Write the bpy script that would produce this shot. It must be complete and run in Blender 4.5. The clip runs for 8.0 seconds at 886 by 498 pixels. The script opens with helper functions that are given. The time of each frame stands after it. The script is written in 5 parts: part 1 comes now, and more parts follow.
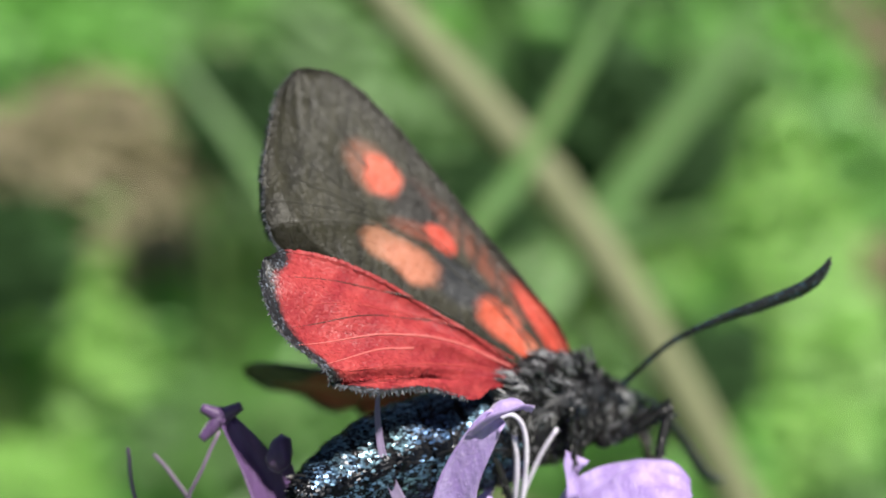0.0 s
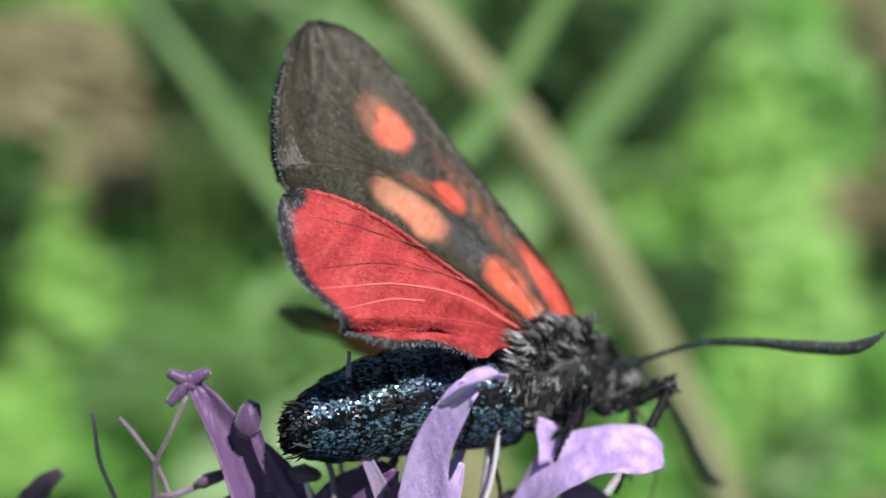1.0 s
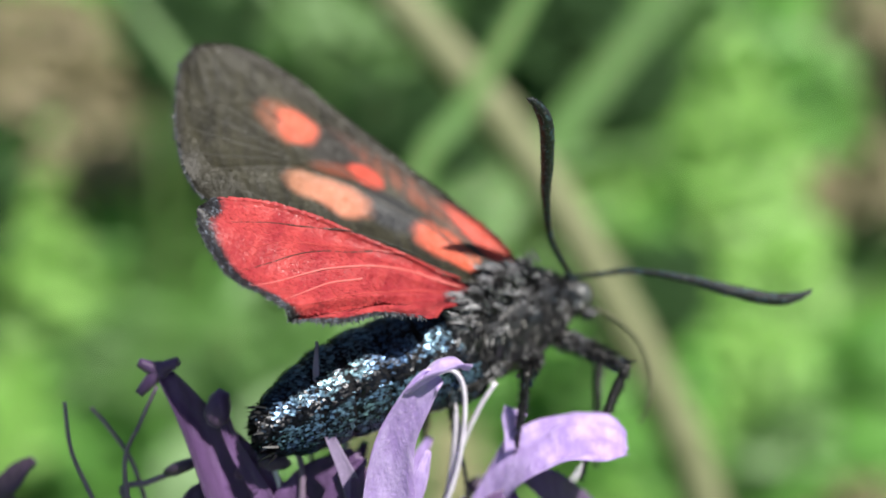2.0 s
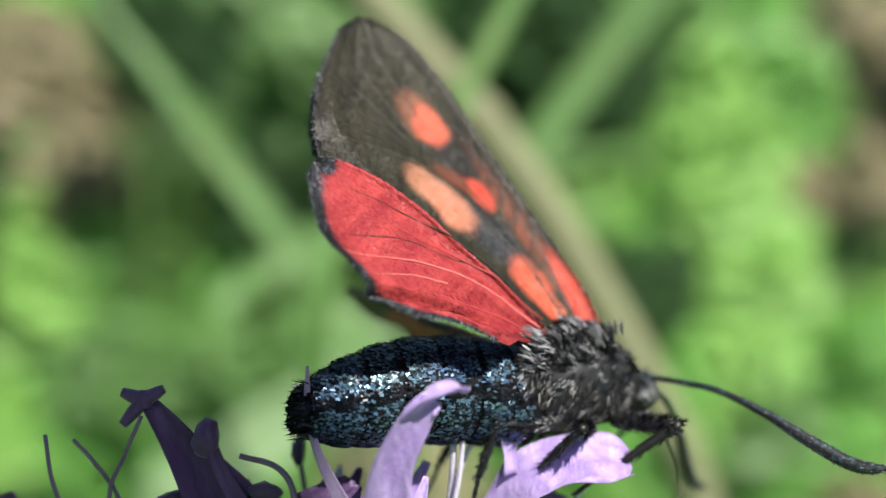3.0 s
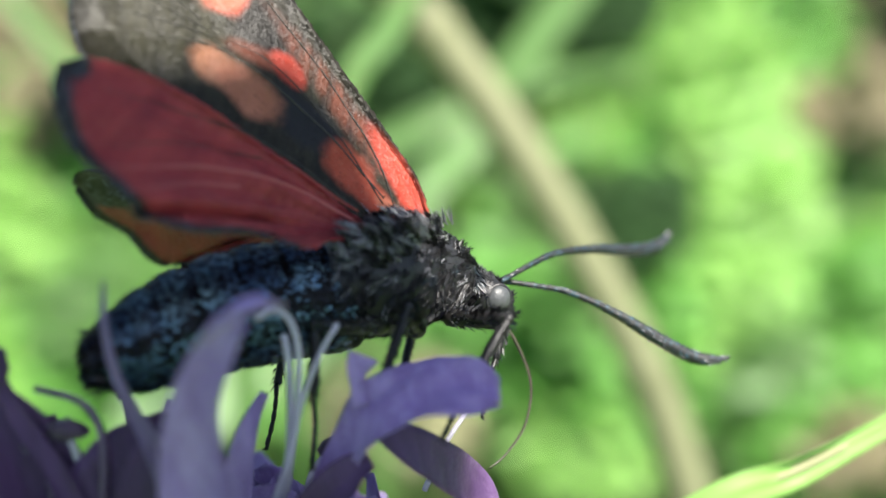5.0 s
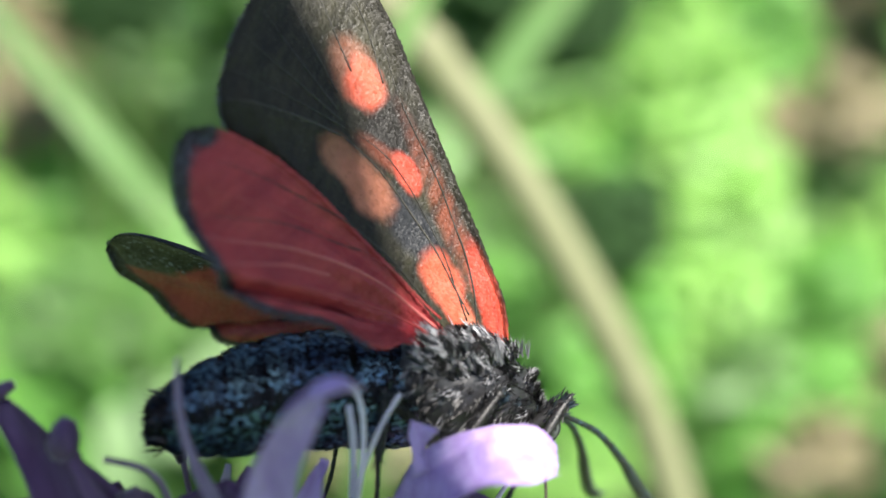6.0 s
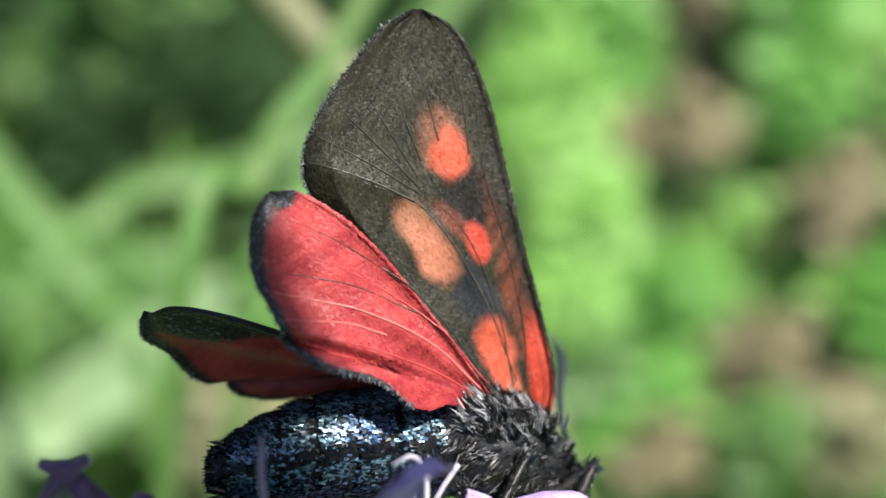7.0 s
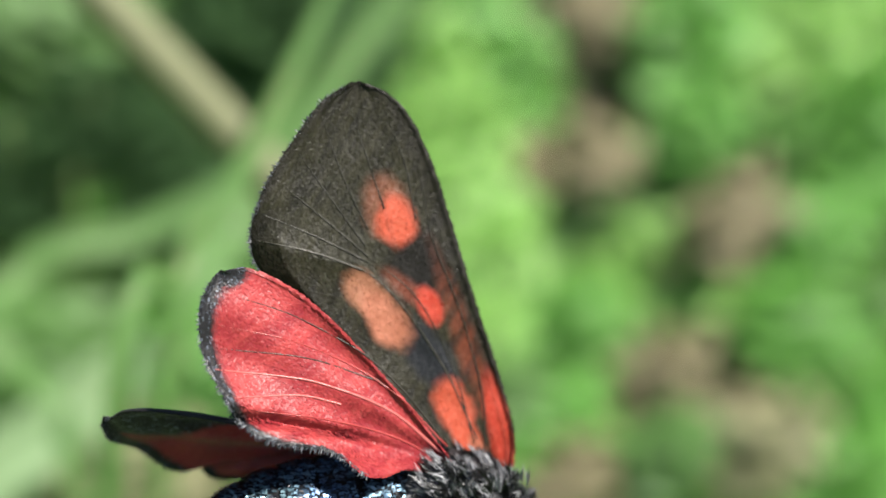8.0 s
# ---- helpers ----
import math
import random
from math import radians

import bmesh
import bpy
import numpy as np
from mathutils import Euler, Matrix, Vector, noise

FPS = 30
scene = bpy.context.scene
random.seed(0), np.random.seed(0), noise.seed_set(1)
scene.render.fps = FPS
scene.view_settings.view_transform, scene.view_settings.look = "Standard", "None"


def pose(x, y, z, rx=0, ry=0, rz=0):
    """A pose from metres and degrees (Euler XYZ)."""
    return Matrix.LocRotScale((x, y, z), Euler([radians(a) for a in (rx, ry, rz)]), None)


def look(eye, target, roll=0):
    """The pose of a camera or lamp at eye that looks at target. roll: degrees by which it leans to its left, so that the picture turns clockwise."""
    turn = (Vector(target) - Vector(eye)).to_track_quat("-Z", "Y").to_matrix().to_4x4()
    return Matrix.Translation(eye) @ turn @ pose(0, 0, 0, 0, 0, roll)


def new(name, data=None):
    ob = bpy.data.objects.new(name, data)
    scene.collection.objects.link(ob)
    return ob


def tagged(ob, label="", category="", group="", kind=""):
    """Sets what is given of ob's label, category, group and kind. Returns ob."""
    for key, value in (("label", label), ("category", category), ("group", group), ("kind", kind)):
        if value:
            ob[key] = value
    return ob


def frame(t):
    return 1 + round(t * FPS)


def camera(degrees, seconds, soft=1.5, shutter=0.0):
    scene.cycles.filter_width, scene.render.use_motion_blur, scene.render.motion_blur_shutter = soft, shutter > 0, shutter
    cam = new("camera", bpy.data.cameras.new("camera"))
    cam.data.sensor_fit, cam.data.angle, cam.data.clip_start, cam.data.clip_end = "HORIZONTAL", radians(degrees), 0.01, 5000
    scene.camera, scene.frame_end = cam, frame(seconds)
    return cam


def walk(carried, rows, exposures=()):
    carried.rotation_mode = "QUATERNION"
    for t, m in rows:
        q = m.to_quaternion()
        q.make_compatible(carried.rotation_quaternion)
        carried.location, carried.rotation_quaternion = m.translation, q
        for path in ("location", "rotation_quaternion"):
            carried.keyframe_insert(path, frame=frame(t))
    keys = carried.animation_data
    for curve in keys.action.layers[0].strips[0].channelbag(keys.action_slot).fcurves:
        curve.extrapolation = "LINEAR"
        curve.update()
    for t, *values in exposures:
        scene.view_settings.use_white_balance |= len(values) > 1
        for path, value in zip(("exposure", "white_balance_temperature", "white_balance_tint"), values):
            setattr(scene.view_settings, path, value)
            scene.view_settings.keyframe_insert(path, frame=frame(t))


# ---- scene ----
TILT = 24.0
STAGE = pose(0, 0, 0.34, -TILT)
MM = 0.001

# seconds, place of the camera in mm before the flower, turn right, turn up, roll in degrees
PATH = (
    (0.0, -3.35, -49.86, -3.20, 5.99, 3.14, 0.76),
    (0.5, -3.37, -49.13, -3.04, 5.90, 1.10, 0.71),
    (1.0, -3.59, -48.95, -2.05, 7.74, 0.04, 1.02),
    (1.5, -3.40, -48.45, -1.99, 8.04, -0.70, 0.73),
    (2.0, -2.93, -49.68, -1.73, 8.37, -0.74, 1.01),
    (3.3, -2.99, -45.87, -0.69, 9.12, -0.54, -0.52),
    (3.5, -1.22, -43.57, -1.11, 7.02, -2.94, -0.18),
    (4.0, 0.80, -41.87, -1.33, 5.42, -2.17, 1.05),
    (4.5, 2.85, -42.49, -2.58, 7.74, -2.97, -0.49),
    (4.7, 3.85, -42.03, -3.18, 8.38, -3.72, -1.14),
    (5.8, 1.72, -42.05, -0.43, 8.62, -3.40, -0.33),
    (6.0, 0.54, -42.15, -0.11, 10.20, -3.88, -0.64),
    (6.5, -2.01, -42.58, 0.96, 13.28, -4.60, -0.64),
    (7.0, -7.51, -42.06, 2.87, 18.41, -4.14, 0.96),
    (7.5, -8.90, -45.30, 8.39, 19.92, -3.44, -1.45),
    (8.0, -10.50, -45.96, 9.94, 22.95, -3.80, -0.74),
)


def cam_pose(x, y, z, pan, up, roll):
    return STAGE @ pose(x * MM, y * MM, z * MM, 90 + up, 0, -pan) @ pose(0, 0, 0, 0, 0, roll)


cam = camera(40, 8.0, soft=1.6, shutter=0.0)
cam.data.dof.use_dof = True
cam.data.dof.focus_distance = 0.0435
cam.data.dof.aperture_fstop = 24.0
EXPOSURES = ((0.0, 0.8), (2.0, 0.93), (3.5, 0.98), (4.0, 1.02), (4.5, 1.4), (5.8, 1.68), (6.0, 1.68), (6.5, 1.44), (7.0, 1.2), (7.5, 1.07), (8.0, 1.05))
walk(cam, [(r[0], cam_pose(*r[1:])) for r in PATH], EXPOSURES)

# ---- world and sun ----
SUN_TO = STAGE.to_3x3() @ Vector((0.28, -0.68, 0.68)).normalized()
world = bpy.data.worlds.new("sky")
scene.world = world
world.use_nodes = True
wn = world.node_tree.nodes
sky = wn.new("ShaderNodeTexSky")
sky.sky_type, sky.sun_disc = "NISHITA", False
sky.sun_elevation = math.asin(SUN_TO.z)
sky.sun_rotation = math.atan2(SUN_TO.x, SUN_TO.y)
world.node_tree.links.new(sky.outputs[0], wn["Background"].inputs[0])
wn["Background"].inputs[1].default_value = 0.05
sun = new("sun", bpy.data.lights.new("sun", "SUN"))
sun.data.energy, sun.data.angle, sun.data.color = 5.0, radians(0.6), (1.0, 0.95, 0.87)
sun.matrix_world = look(SUN_TO * 2, (0, 0, 0))


# ---- materials ----
class Nodes:
    """Short hand for a material's nodes."""

    def __init__(self, name, rough=0.6, metal=0.0, spec=0.5):
        self.mat = bpy.data.materials.new(name)
        self.mat.use_nodes = True
        self.tree = self.mat.node_tree
        self.bsdf = self.tree.nodes["Principled BSDF"]
        self.out = self.tree.nodes["Material Output"]
        self.bsdf.inputs["Roughness"].default_value = rough
        self.bsdf.inputs["Metallic"].default_value = metal
        self.bsdf.inputs["Specular IOR Level"].default_value = spec

    def put(self, socket, value):
        if isinstance(value, bpy.types.NodeSocket):
            self.tree.links.new(value, socket)
        else:
            socket.default_value = value

    def coords(self):
        return self.tree.nodes.new("ShaderNodeTexCoord").outputs["Object"]

    def stretch(self, vec, scale, turn=(0, 0, 0)):
        """Turns the coordinates, then stretches them along the turned axes."""
        for key, value in (("Rotation", turn), ("Scale", scale)):
            n = self.tree.nodes.new("ShaderNodeMapping")
            self.put(n.inputs[0], vec)
            n.inputs[key].default_value = value
            vec = n.outputs[0]
        return vec

    def noise(self, scale, detail=3.0, vec=None, rough=0.55):
        n = self.tree.nodes.new("ShaderNodeTexNoise")
        self.put(n.inputs["Vector"], vec or self.coords())
        n.inputs["Scale"].default_value, n.inputs["Detail"].default_value, n.inputs["Roughness"].default_value = scale, detail, rough
        return n.outputs["Fac"]

    def calc(self, op, a, b=0.0, c=0.0, clamp=False):
        n = self.tree.nodes.new("ShaderNodeMath")
        n.operation, n.use_clamp = op, clamp
        for s, v in zip(n.inputs, (a, b, c)):
            self.put(s, v)
        return n.outputs[0]

    def span(self, value, lo, hi, a=0.0, b=1.0):
        n = self.tree.nodes.new("ShaderNodeMapRange")
        n.interpolation_type = "SMOOTHSTEP"
        self.put(n.inputs[0], value)
        for s, v in zip(list(n.inputs)[1:5], (lo, hi, a, b)):
            s.default_value = v
        return n.outputs[0]

    def mix(self, fac, a, b, kind="MIX"):
        n = self.tree.nodes.new("ShaderNodeMixRGB")
        n.blend_type = kind
        self.put(n.inputs[0], fac)
        for s, v in ((n.inputs[1], a), (n.inputs[2], b)):
            self.put(s, v if isinstance(v, bpy.types.NodeSocket) else (*v, 1))
        return n.outputs[0]

    def island(self):
        return self.tree.nodes.new("ShaderNodeNewGeometry").outputs["Random Per Island"]

    def attr(self, name):
        n = self.tree.nodes.new("ShaderNodeAttribute")
        n.attribute_name = name
        return n.outputs["Fac"]

    def bump(self, height, strength=0.3, distance=0.00005):
        n = self.tree.nodes.new("ShaderNodeBump")
        n.inputs["Strength"].default_value, n.inputs["Distance"].default_value = strength, distance
        self.put(n.inputs["Height"], height)
        self.put(self.bsdf.inputs["Normal"], n.outputs[0])

    def colour(self, c):
        self.put(self.bsdf.inputs["Base Color"], c if isinstance(c, bpy.types.NodeSocket) else (*c, 1))

    def thin(self, colour, share):
        """Lets part of the light through, as a petal, leaf or wing does."""
        tr = self.tree.nodes.new("ShaderNodeBsdfTranslucent")
        self.put(tr.inputs[0], colour if isinstance(colour, bpy.types.NodeSocket) else (*colour, 1))
        mx = self.tree.nodes.new("ShaderNodeMixShader")
        mx.inputs[0].default_value = share
        self.tree.links.new(self.bsdf.outputs[0], mx.inputs[1])
        self.tree.links.new(tr.outputs[0], mx.inputs[2])
        self.tree.links.new(mx.outputs[0], self.out.inputs[0])
        return self


def leafy(name, c1, c2, through_share=0.35, scale=60.0, rough=0.5):
    n = Nodes(name, rough)
    col = n.mix(n.noise(scale, 4), c1, c2)
    col = n.mix(n.calc("MULTIPLY", n.island(), 0.22), col, tuple(0.6 * v for v in c1))
    n.colour(col)
    n.bump(n.noise(scale * 12, 2), 0.2, 0.0003)
    n.thin(n.mix(0.5, col, (0.23, 0.45, 0.09)), through_share)
    return n.mat


GRASS = leafy("grass", (0.12, 0.32, 0.065), (0.19, 0.46, 0.11), 0.42)
# near-black green: the shade of gaps in the meadow put into the colour
GRASS_SHADE = leafy("shade_grass", (0.014, 0.045, 0.010), (0.028, 0.08, 0.016), 0.2, 60, 0.9)
GRASS_SOFT = leafy("dull_grass", (0.095, 0.21, 0.052), (0.15, 0.30, 0.083), 0.35)
LEAF = leafy("leaf", (0.128, 0.345, 0.060), (0.208, 0.49, 0.098), 0.42, 40)
LEAF_PALE = leafy("pale_leaf", (0.25, 0.50, 0.105), (0.335, 0.60, 0.155), 0.40, 40)
LEAF_WHITE = leafy("whitish_leaf", (0.19, 0.31, 0.14), (0.29, 0.42, 0.22), 0.3, 40)
STRAW = leafy("straw", (0.23, 0.225, 0.115), (0.32, 0.31, 0.175), 0.15, 45, 0.6)
STALK = leafy("dry_stalk", (0.15, 0.165, 0.08), (0.215, 0.22, 0.12), 0.1, 45, 0.7)
STRAW_BROWN = leafy("brown_straw", (0.18, 0.155, 0.082), (0.285, 0.24, 0.145), 0.15, 60, 0.7)


def soil_material():
    n = Nodes("soil", 0.9)
    n.colour(n.mix(n.noise(6, 6), (0.05, 0.12, 0.02), n.mix(n.noise(45, 5), (0.08, 0.18, 0.03), (0.16, 0.14, 0.07))))
    n.bump(n.noise(90, 4), 0.6, 0.01)
    return n.mat


SOIL = soil_material()
# dark opaque colour of the unseen leaf added to cast shade
SHADE_BLOCKER = leafy("shade_blocker", (0.025, 0.06, 0.018), (0.045, 0.10, 0.03), 0.02, 60, 0.8)


def petal_material(name, c1, c2, clear=0.32):
    n = Nodes(name, 0.5)
    co = n.coords()
    veins = n.noise(1500, 2, n.stretch(co, (1.5, 1.5, 0.16), (0, radians(12), 0)))
    blotch = n.noise(300, 4, co)
    col = n.mix(n.span(n.calc("ADD", n.calc("MULTIPLY", veins, 0.6), n.calc("MULTIPLY", blotch, 0.5)), 0.35, 0.75), c1, c2)
    col = n.mix(n.calc("MULTIPLY", n.span(n.noise(7000, 2, co), 0.55, 0.75), 0.35), col, tuple(min(0.95, 1.35 * v) for v in c2))
    n.colour(col)
    n.bsdf.inputs["Sheen Weight"].default_value = 0.3
    n.bump(n.calc("ADD", n.noise(6500, 3, co), n.calc("MULTIPLY", veins, 2.5)), 0.55, 0.00006)
    n.thin(n.mix(0.3, col, (0.42, 0.28, 0.62)), clear)
    return n.mat


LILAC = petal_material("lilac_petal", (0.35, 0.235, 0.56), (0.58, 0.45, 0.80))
# purple petals, with the shade on left and low ones put into the colour
PURPLE_SHADE = petal_material("shaded_purple_petal", (0.058, 0.026, 0.085), (0.115, 0.056, 0.165), 0.2)
FILAMENT = petal_material("filament", (0.72, 0.67, 0.79), (0.86, 0.83, 0.91))
STYLE = petal_material("style", (0.20, 0.155, 0.27), (0.33, 0.27, 0.42))
MAUVE = petal_material("mauve_filament", (0.16, 0.11, 0.18), (0.28, 0.21, 0.30))
ANTHER = petal_material("anther", (0.045, 0.026, 0.055), (0.09, 0.055, 0.10), 0.12)
CALYX = leafy("calyx", (0.12, 0.20, 0.06), (0.20, 0.30, 0.10), 0.2, 400)


def ellipse(n, co, u, v, ru, rv, turn, soft=0.35, wobble=None):
    """1 inside a spot of the wing's plane (mm), 0 outside."""
    a = radians(turn)
    s = n.tree.nodes.new("ShaderNodeSeparateXYZ")
    n.put(s.inputs[0], co)
    x = n.calc("SUBTRACT", n.calc("MULTIPLY", s.outputs[0], 1000), u)
    z = n.calc("SUBTRACT", n.calc("MULTIPLY", s.outputs[2], 1000), v)
    p = n.calc("DIVIDE", n.calc("ADD", n.calc("MULTIPLY", x, math.cos(a)), n.calc("MULTIPLY", z, math.sin(a))), ru)
    q = n.calc("DIVIDE", n.calc("SUBTRACT", n.calc("MULTIPLY", z, math.cos(a)), n.calc("MULTIPLY", x, math.sin(a))), rv)
    d = n.calc("SQRT", n.calc("ADD", n.calc("MULTIPLY", p, p), n.calc("MULTIPLY", q, q)))
    if wobble is not None:
        d = n.calc("ADD", d, n.calc("MULTIPLY", n.calc("SUBTRACT", wobble, 0.5), 0.8))
    return n.span(d, 1 + soft, 1 - soft)


def forewing_material():
    n = Nodes("forewing_membrane", 0.48, spec=0.32)
    co = n.coords()
    grain = n.noise(11000, 2, co)
    wob = n.noise(900, 4, co)
    streak = n.noise(3200, 3, n.stretch(co, (1, 1, 0.16), (0, radians(-28), 0)))
    cloud = n.noise(420, 3, co)
    base = n.mix(n.span(n.calc("ADD", n.calc("MULTIPLY", streak, 0.6), n.calc("MULTIPLY", cloud, 0.5)), 0.38, 0.7), (0.010, 0.009, 0.005), (0.034, 0.031, 0.016))
    base = n.mix(n.span(grain, 0.55, 0.75), base, (0.044, 0.043, 0.025))
    base = n.mix(n.span(n.island(), 0.7, 1.0, 0.0, 0.5), base, (0.050, 0.049, 0.033))
    # darker fields beside the spots
    base = n.mix(n.calc("MULTIPLY", ellipse(n, co, -2.5, 7.3, 1.0, 1.25, 20, 0.5, wob), 0.85), base, (0.010, 0.008, 0.007))
    base = n.mix(n.calc("MULTIPLY", ellipse(n, co, -2.1, 3.85, 0.8, 1.5, 36, 0.35, wob), 0.9), base, (0.017, 0.019, 0.024))
    # dark margin, and the shade of the folded hind strip put into the colour
    base = n.mix(n.calc("MULTIPLY", n.attr("rim"), 0.8), base, (0.012, 0.010, 0.007))
    red, coral, peach = (0.46, 0.045, 0.022), (0.50, 0.085, 0.042), (0.42, 0.155, 0.09)
    dusky = (0.34, 0.145, 0.08)
    rust = n.calc("MULTIPLY", ellipse(n, co, -0.75, 4.4, 0.42, 3.0, 20, 0.6, wob), n.span(streak, 0.3, 0.7, 0.15, 0.6))
    col = n.mix(rust, base, (0.26, 0.055, 0.025))
    smear = n.calc("MULTIPLY", ellipse(n, co, -3.0, 6.35, 0.32, 1.1, 52, 0.6, wob), 0.45)
    col = n.mix(smear, col, (0.30, 0.07, 0.035))
    for spot, c, power in (((-3.8, 9.45, 0.88, 1.15, 14), (0.24, 0.085, 0.045), 0.6), ((-3.45, 8.95, 0.72, 0.92, 8), coral, 1.0), ((-4.55, 6.2, 0.62, 1.05, 47), dusky, 0.9), ((-3.75, 5.2, 0.66, 1.25, 38), peach, 1.0),
                           ((-2.1, 5.72, 0.42, 0.78, 24), red, 0.95), ((-1.15, 1.95, 0.66, 1.0, 30), coral, 1.0), ((-0.62, 0.75, 0.46, 1.25, 26), coral, 1.0), ((-0.12, 0.0, 0.3, 0.8, 20), peach, 0.8), ((0.58, 1.2, 0.40, 1.9, 13), red, 1.0)):
        glow = n.mix(n.span(n.noise(1300, 3, co), 0.35, 0.7), c, tuple(min(1, v * 1.2 + 0.02) for v in c))
        glow = n.mix(n.calc("MULTIPLY", n.span(grain, 0.5, 0.75), 0.35), glow, (0.52, 0.19, 0.12))
        glow = n.mix(n.span(n.island(), 0.0, 0.12, 0.3, 0.0), glow, (0.10, 0.03, 0.02))
        col = n.mix(n.calc("MULTIPLY", ellipse(n, co, *spot, 0.36, wob), power), col, glow)
    col = n.mix(n.calc("MULTIPLY", n.attr("vein"), 0.6), col, (0.012, 0.011, 0.009))
    n.colour(col)
    n.bump(n.calc("ADD", grain, n.calc("MULTIPLY", streak, 1.2)), 0.5, 0.00005)
    n.thin(col, 0.2)
    return n.mat


def hindwing_material():
    n = Nodes("hindwing_membrane", 0.43, spec=0.42)
    co = n.coords()
    grain = n.noise(9500, 2, co)
    streak = n.noise(1500, 4, n.stretch(co, (0.12, 1, 1), (0, radians(36), 0)))
    cloud = n.noise(260, 3, co)
    col = n.mix(n.span(n.calc("ADD", n.calc("MULTIPLY", streak, 0.7), n.calc("MULTIPLY", cloud, 0.4)), 0.36, 0.74), (0.245, 0.014, 0.022), (0.43, 0.052, 0.050))
    col = n.mix(n.calc("MULTIPLY", n.span(grain, 0.5, 0.75), 0.22), col, (0.51, 0.12, 0.105))
    col = n.mix(n.calc("MULTIPLY", n.span(grain, 0.5, 0.25), 0.3), col, (0.19, 0.012, 0.018))
    col = n.mix(n.calc("MULTIPLY", n.attr("vein"), 0.7), col, (0.16, 0.014, 0.016))
    col = n.mix(n.span(n.island(), 0.9, 1.0, 0.0, 0.12), col, (0.55, 0.18, 0.16))
    edge = n.span(n.calc("ADD", n.attr("rim"), n.calc("MULTIPLY", n.calc("SUBTRACT", n.noise(1500, 4, co), 0.5), 0.8)), 0.22, 0.72)
    col = n.mix(edge, col, n.mix(n.span(n.island(), 0.82, 1.0), (0.012, 0.011, 0.013), (0.13, 0.15, 0.19)))
    n.colour(col)
    n.bump(n.calc("ADD", grain, n.calc("MULTIPLY", streak, 2.4)), 0.4, 0.00006)
    n.bsdf.inputs["Sheen Weight"].default_value = 0.08
    n.thin(col, 0.12)
    return n.mat


def fur_material():
    n = Nodes("black_fur", 0.4, spec=0.5)
    # grey glints of the fur put into the hair colour, clump by clump
    glint = n.calc("ADD", n.attr("pale"), n.calc("MULTIPLY", n.island(), 0.35))
    col = n.mix(n.span(glint, 0.75, 1.1), (0.009, 0.0088, 0.0095), (0.22, 0.22, 0.235))
    n.colour(n.mix(n.span(n.noise(600, 2), 0.55, 0.68, 0.0, 0.5), col, (0.03, 0.055, 0.075)))
    return n.mat


def scale_material():
    n = Nodes("blue_scales", 0.31, 0.6)
    r = n.island()
    hue = n.mix(n.span(n.noise(420, 2), 0.35, 0.65), (0.066, 0.13, 0.255), (0.18, 0.31, 0.37))
    col = n.mix(n.span(r, 0.05, 0.85), (0.006, 0.010, 0.018), hue)
    n.colour(n.mix(n.attr("bare"), col, (0.004, 0.005, 0.008)))
    return n.mat


def chitin_material(name, c1, c2, rough):
    n = Nodes(name, rough)
    n.colour(n.mix(n.noise(2600, 3), c1, c2))
    n.bump(n.noise(6000, 3), 0.5, 0.00005)
    return n.mat


FOREWING, HINDWING, FUR, SCALES = forewing_material(), hindwing_material(), fur_material(), scale_material()
CHITIN = chitin_material("chitin", (0.006, 0.006, 0.007), (0.022, 0.022, 0.024), 0.45)
SKIN = chitin_material("abdomen_skin", (0.003, 0.003, 0.004), (0.008, 0.009, 0.011), 0.75)
SKIN.node_tree.nodes["Principled BSDF"].inputs["Specular IOR Level"].default_value = 0.15


def antenna_material():
    n = Nodes("antenna_scales", 0.5)
    speck = n.noise(5200, 3)
    col = n.mix(n.span(speck, 0.5, 0.68), (0.006, 0.007, 0.008), (0.028, 0.065, 0.085))
    n.colour(n.mix(n.span(n.noise(9000, 2), 0.6, 0.75, 0.0, 0.6), col, (0.22, 0.24, 0.22)))
    n.bump(speck, 0.5, 0.00004)
    return n.mat


ANTENNA = antenna_material()
EYE = chitin_material("eye", (0.035, 0.037, 0.038), (0.075, 0.08, 0.085), 0.45)
TONGUE = chitin_material("tongue", (0.03, 0.025, 0.02), (0.08, 0.07, 0.05), 0.35)
# highlight along the forewing's fold, put into the colour of thin tubes
FOLD_GLINT = chitin_material("fold_glint", (0.02, 0.018, 0.012), (0.065, 0.06, 0.046), 0.35)
# hindwing veins with their glints put into a paler red
SHEEN_VEIN = chitin_material("shining_vein", (0.40, 0.07, 0.06), (0.52, 0.16, 0.15), 0.3)
PALE_VEIN = chitin_material("pale_vein", (0.26, 0.025, 0.025), (0.38, 0.06, 0.055), 0.3)
DARK_VEIN = chitin_material("dark_vein", (0.010, 0.009, 0.006), (0.03, 0.028, 0.018), 0.4)
LEG = chitin_material("leg_skin", (0.004, 0.004, 0.005), (0.013, 0.012, 0.011), 0.5)
FRINGE = chitin_material("fringe", (0.02, 0.022, 0.028), (0.10, 0.11, 0.13), 0.5)


# ---- mesh helpers: all lengths in mm ----
def part(name, verts, faces, material, parent=None, label="", smooth=True, attrs=None):
    me = bpy.data.meshes.new(name)
    me.from_pydata([(v[0] * MM, v[1] * MM, v[2] * MM) for v in verts], [], faces)
    me.materials.append(material)
    me.polygons.foreach_set("use_smooth", [smooth] * len(me.polygons))
    for key, values in (attrs or {}).items():
        me.attributes.new(key, "FLOAT", "POINT").data.foreach_set("value", values)
    me.update()
    ob = new(name, me)
    if parent is not None:
        ob.parent = parent
    if label:
        ob["label"] = label
    return ob


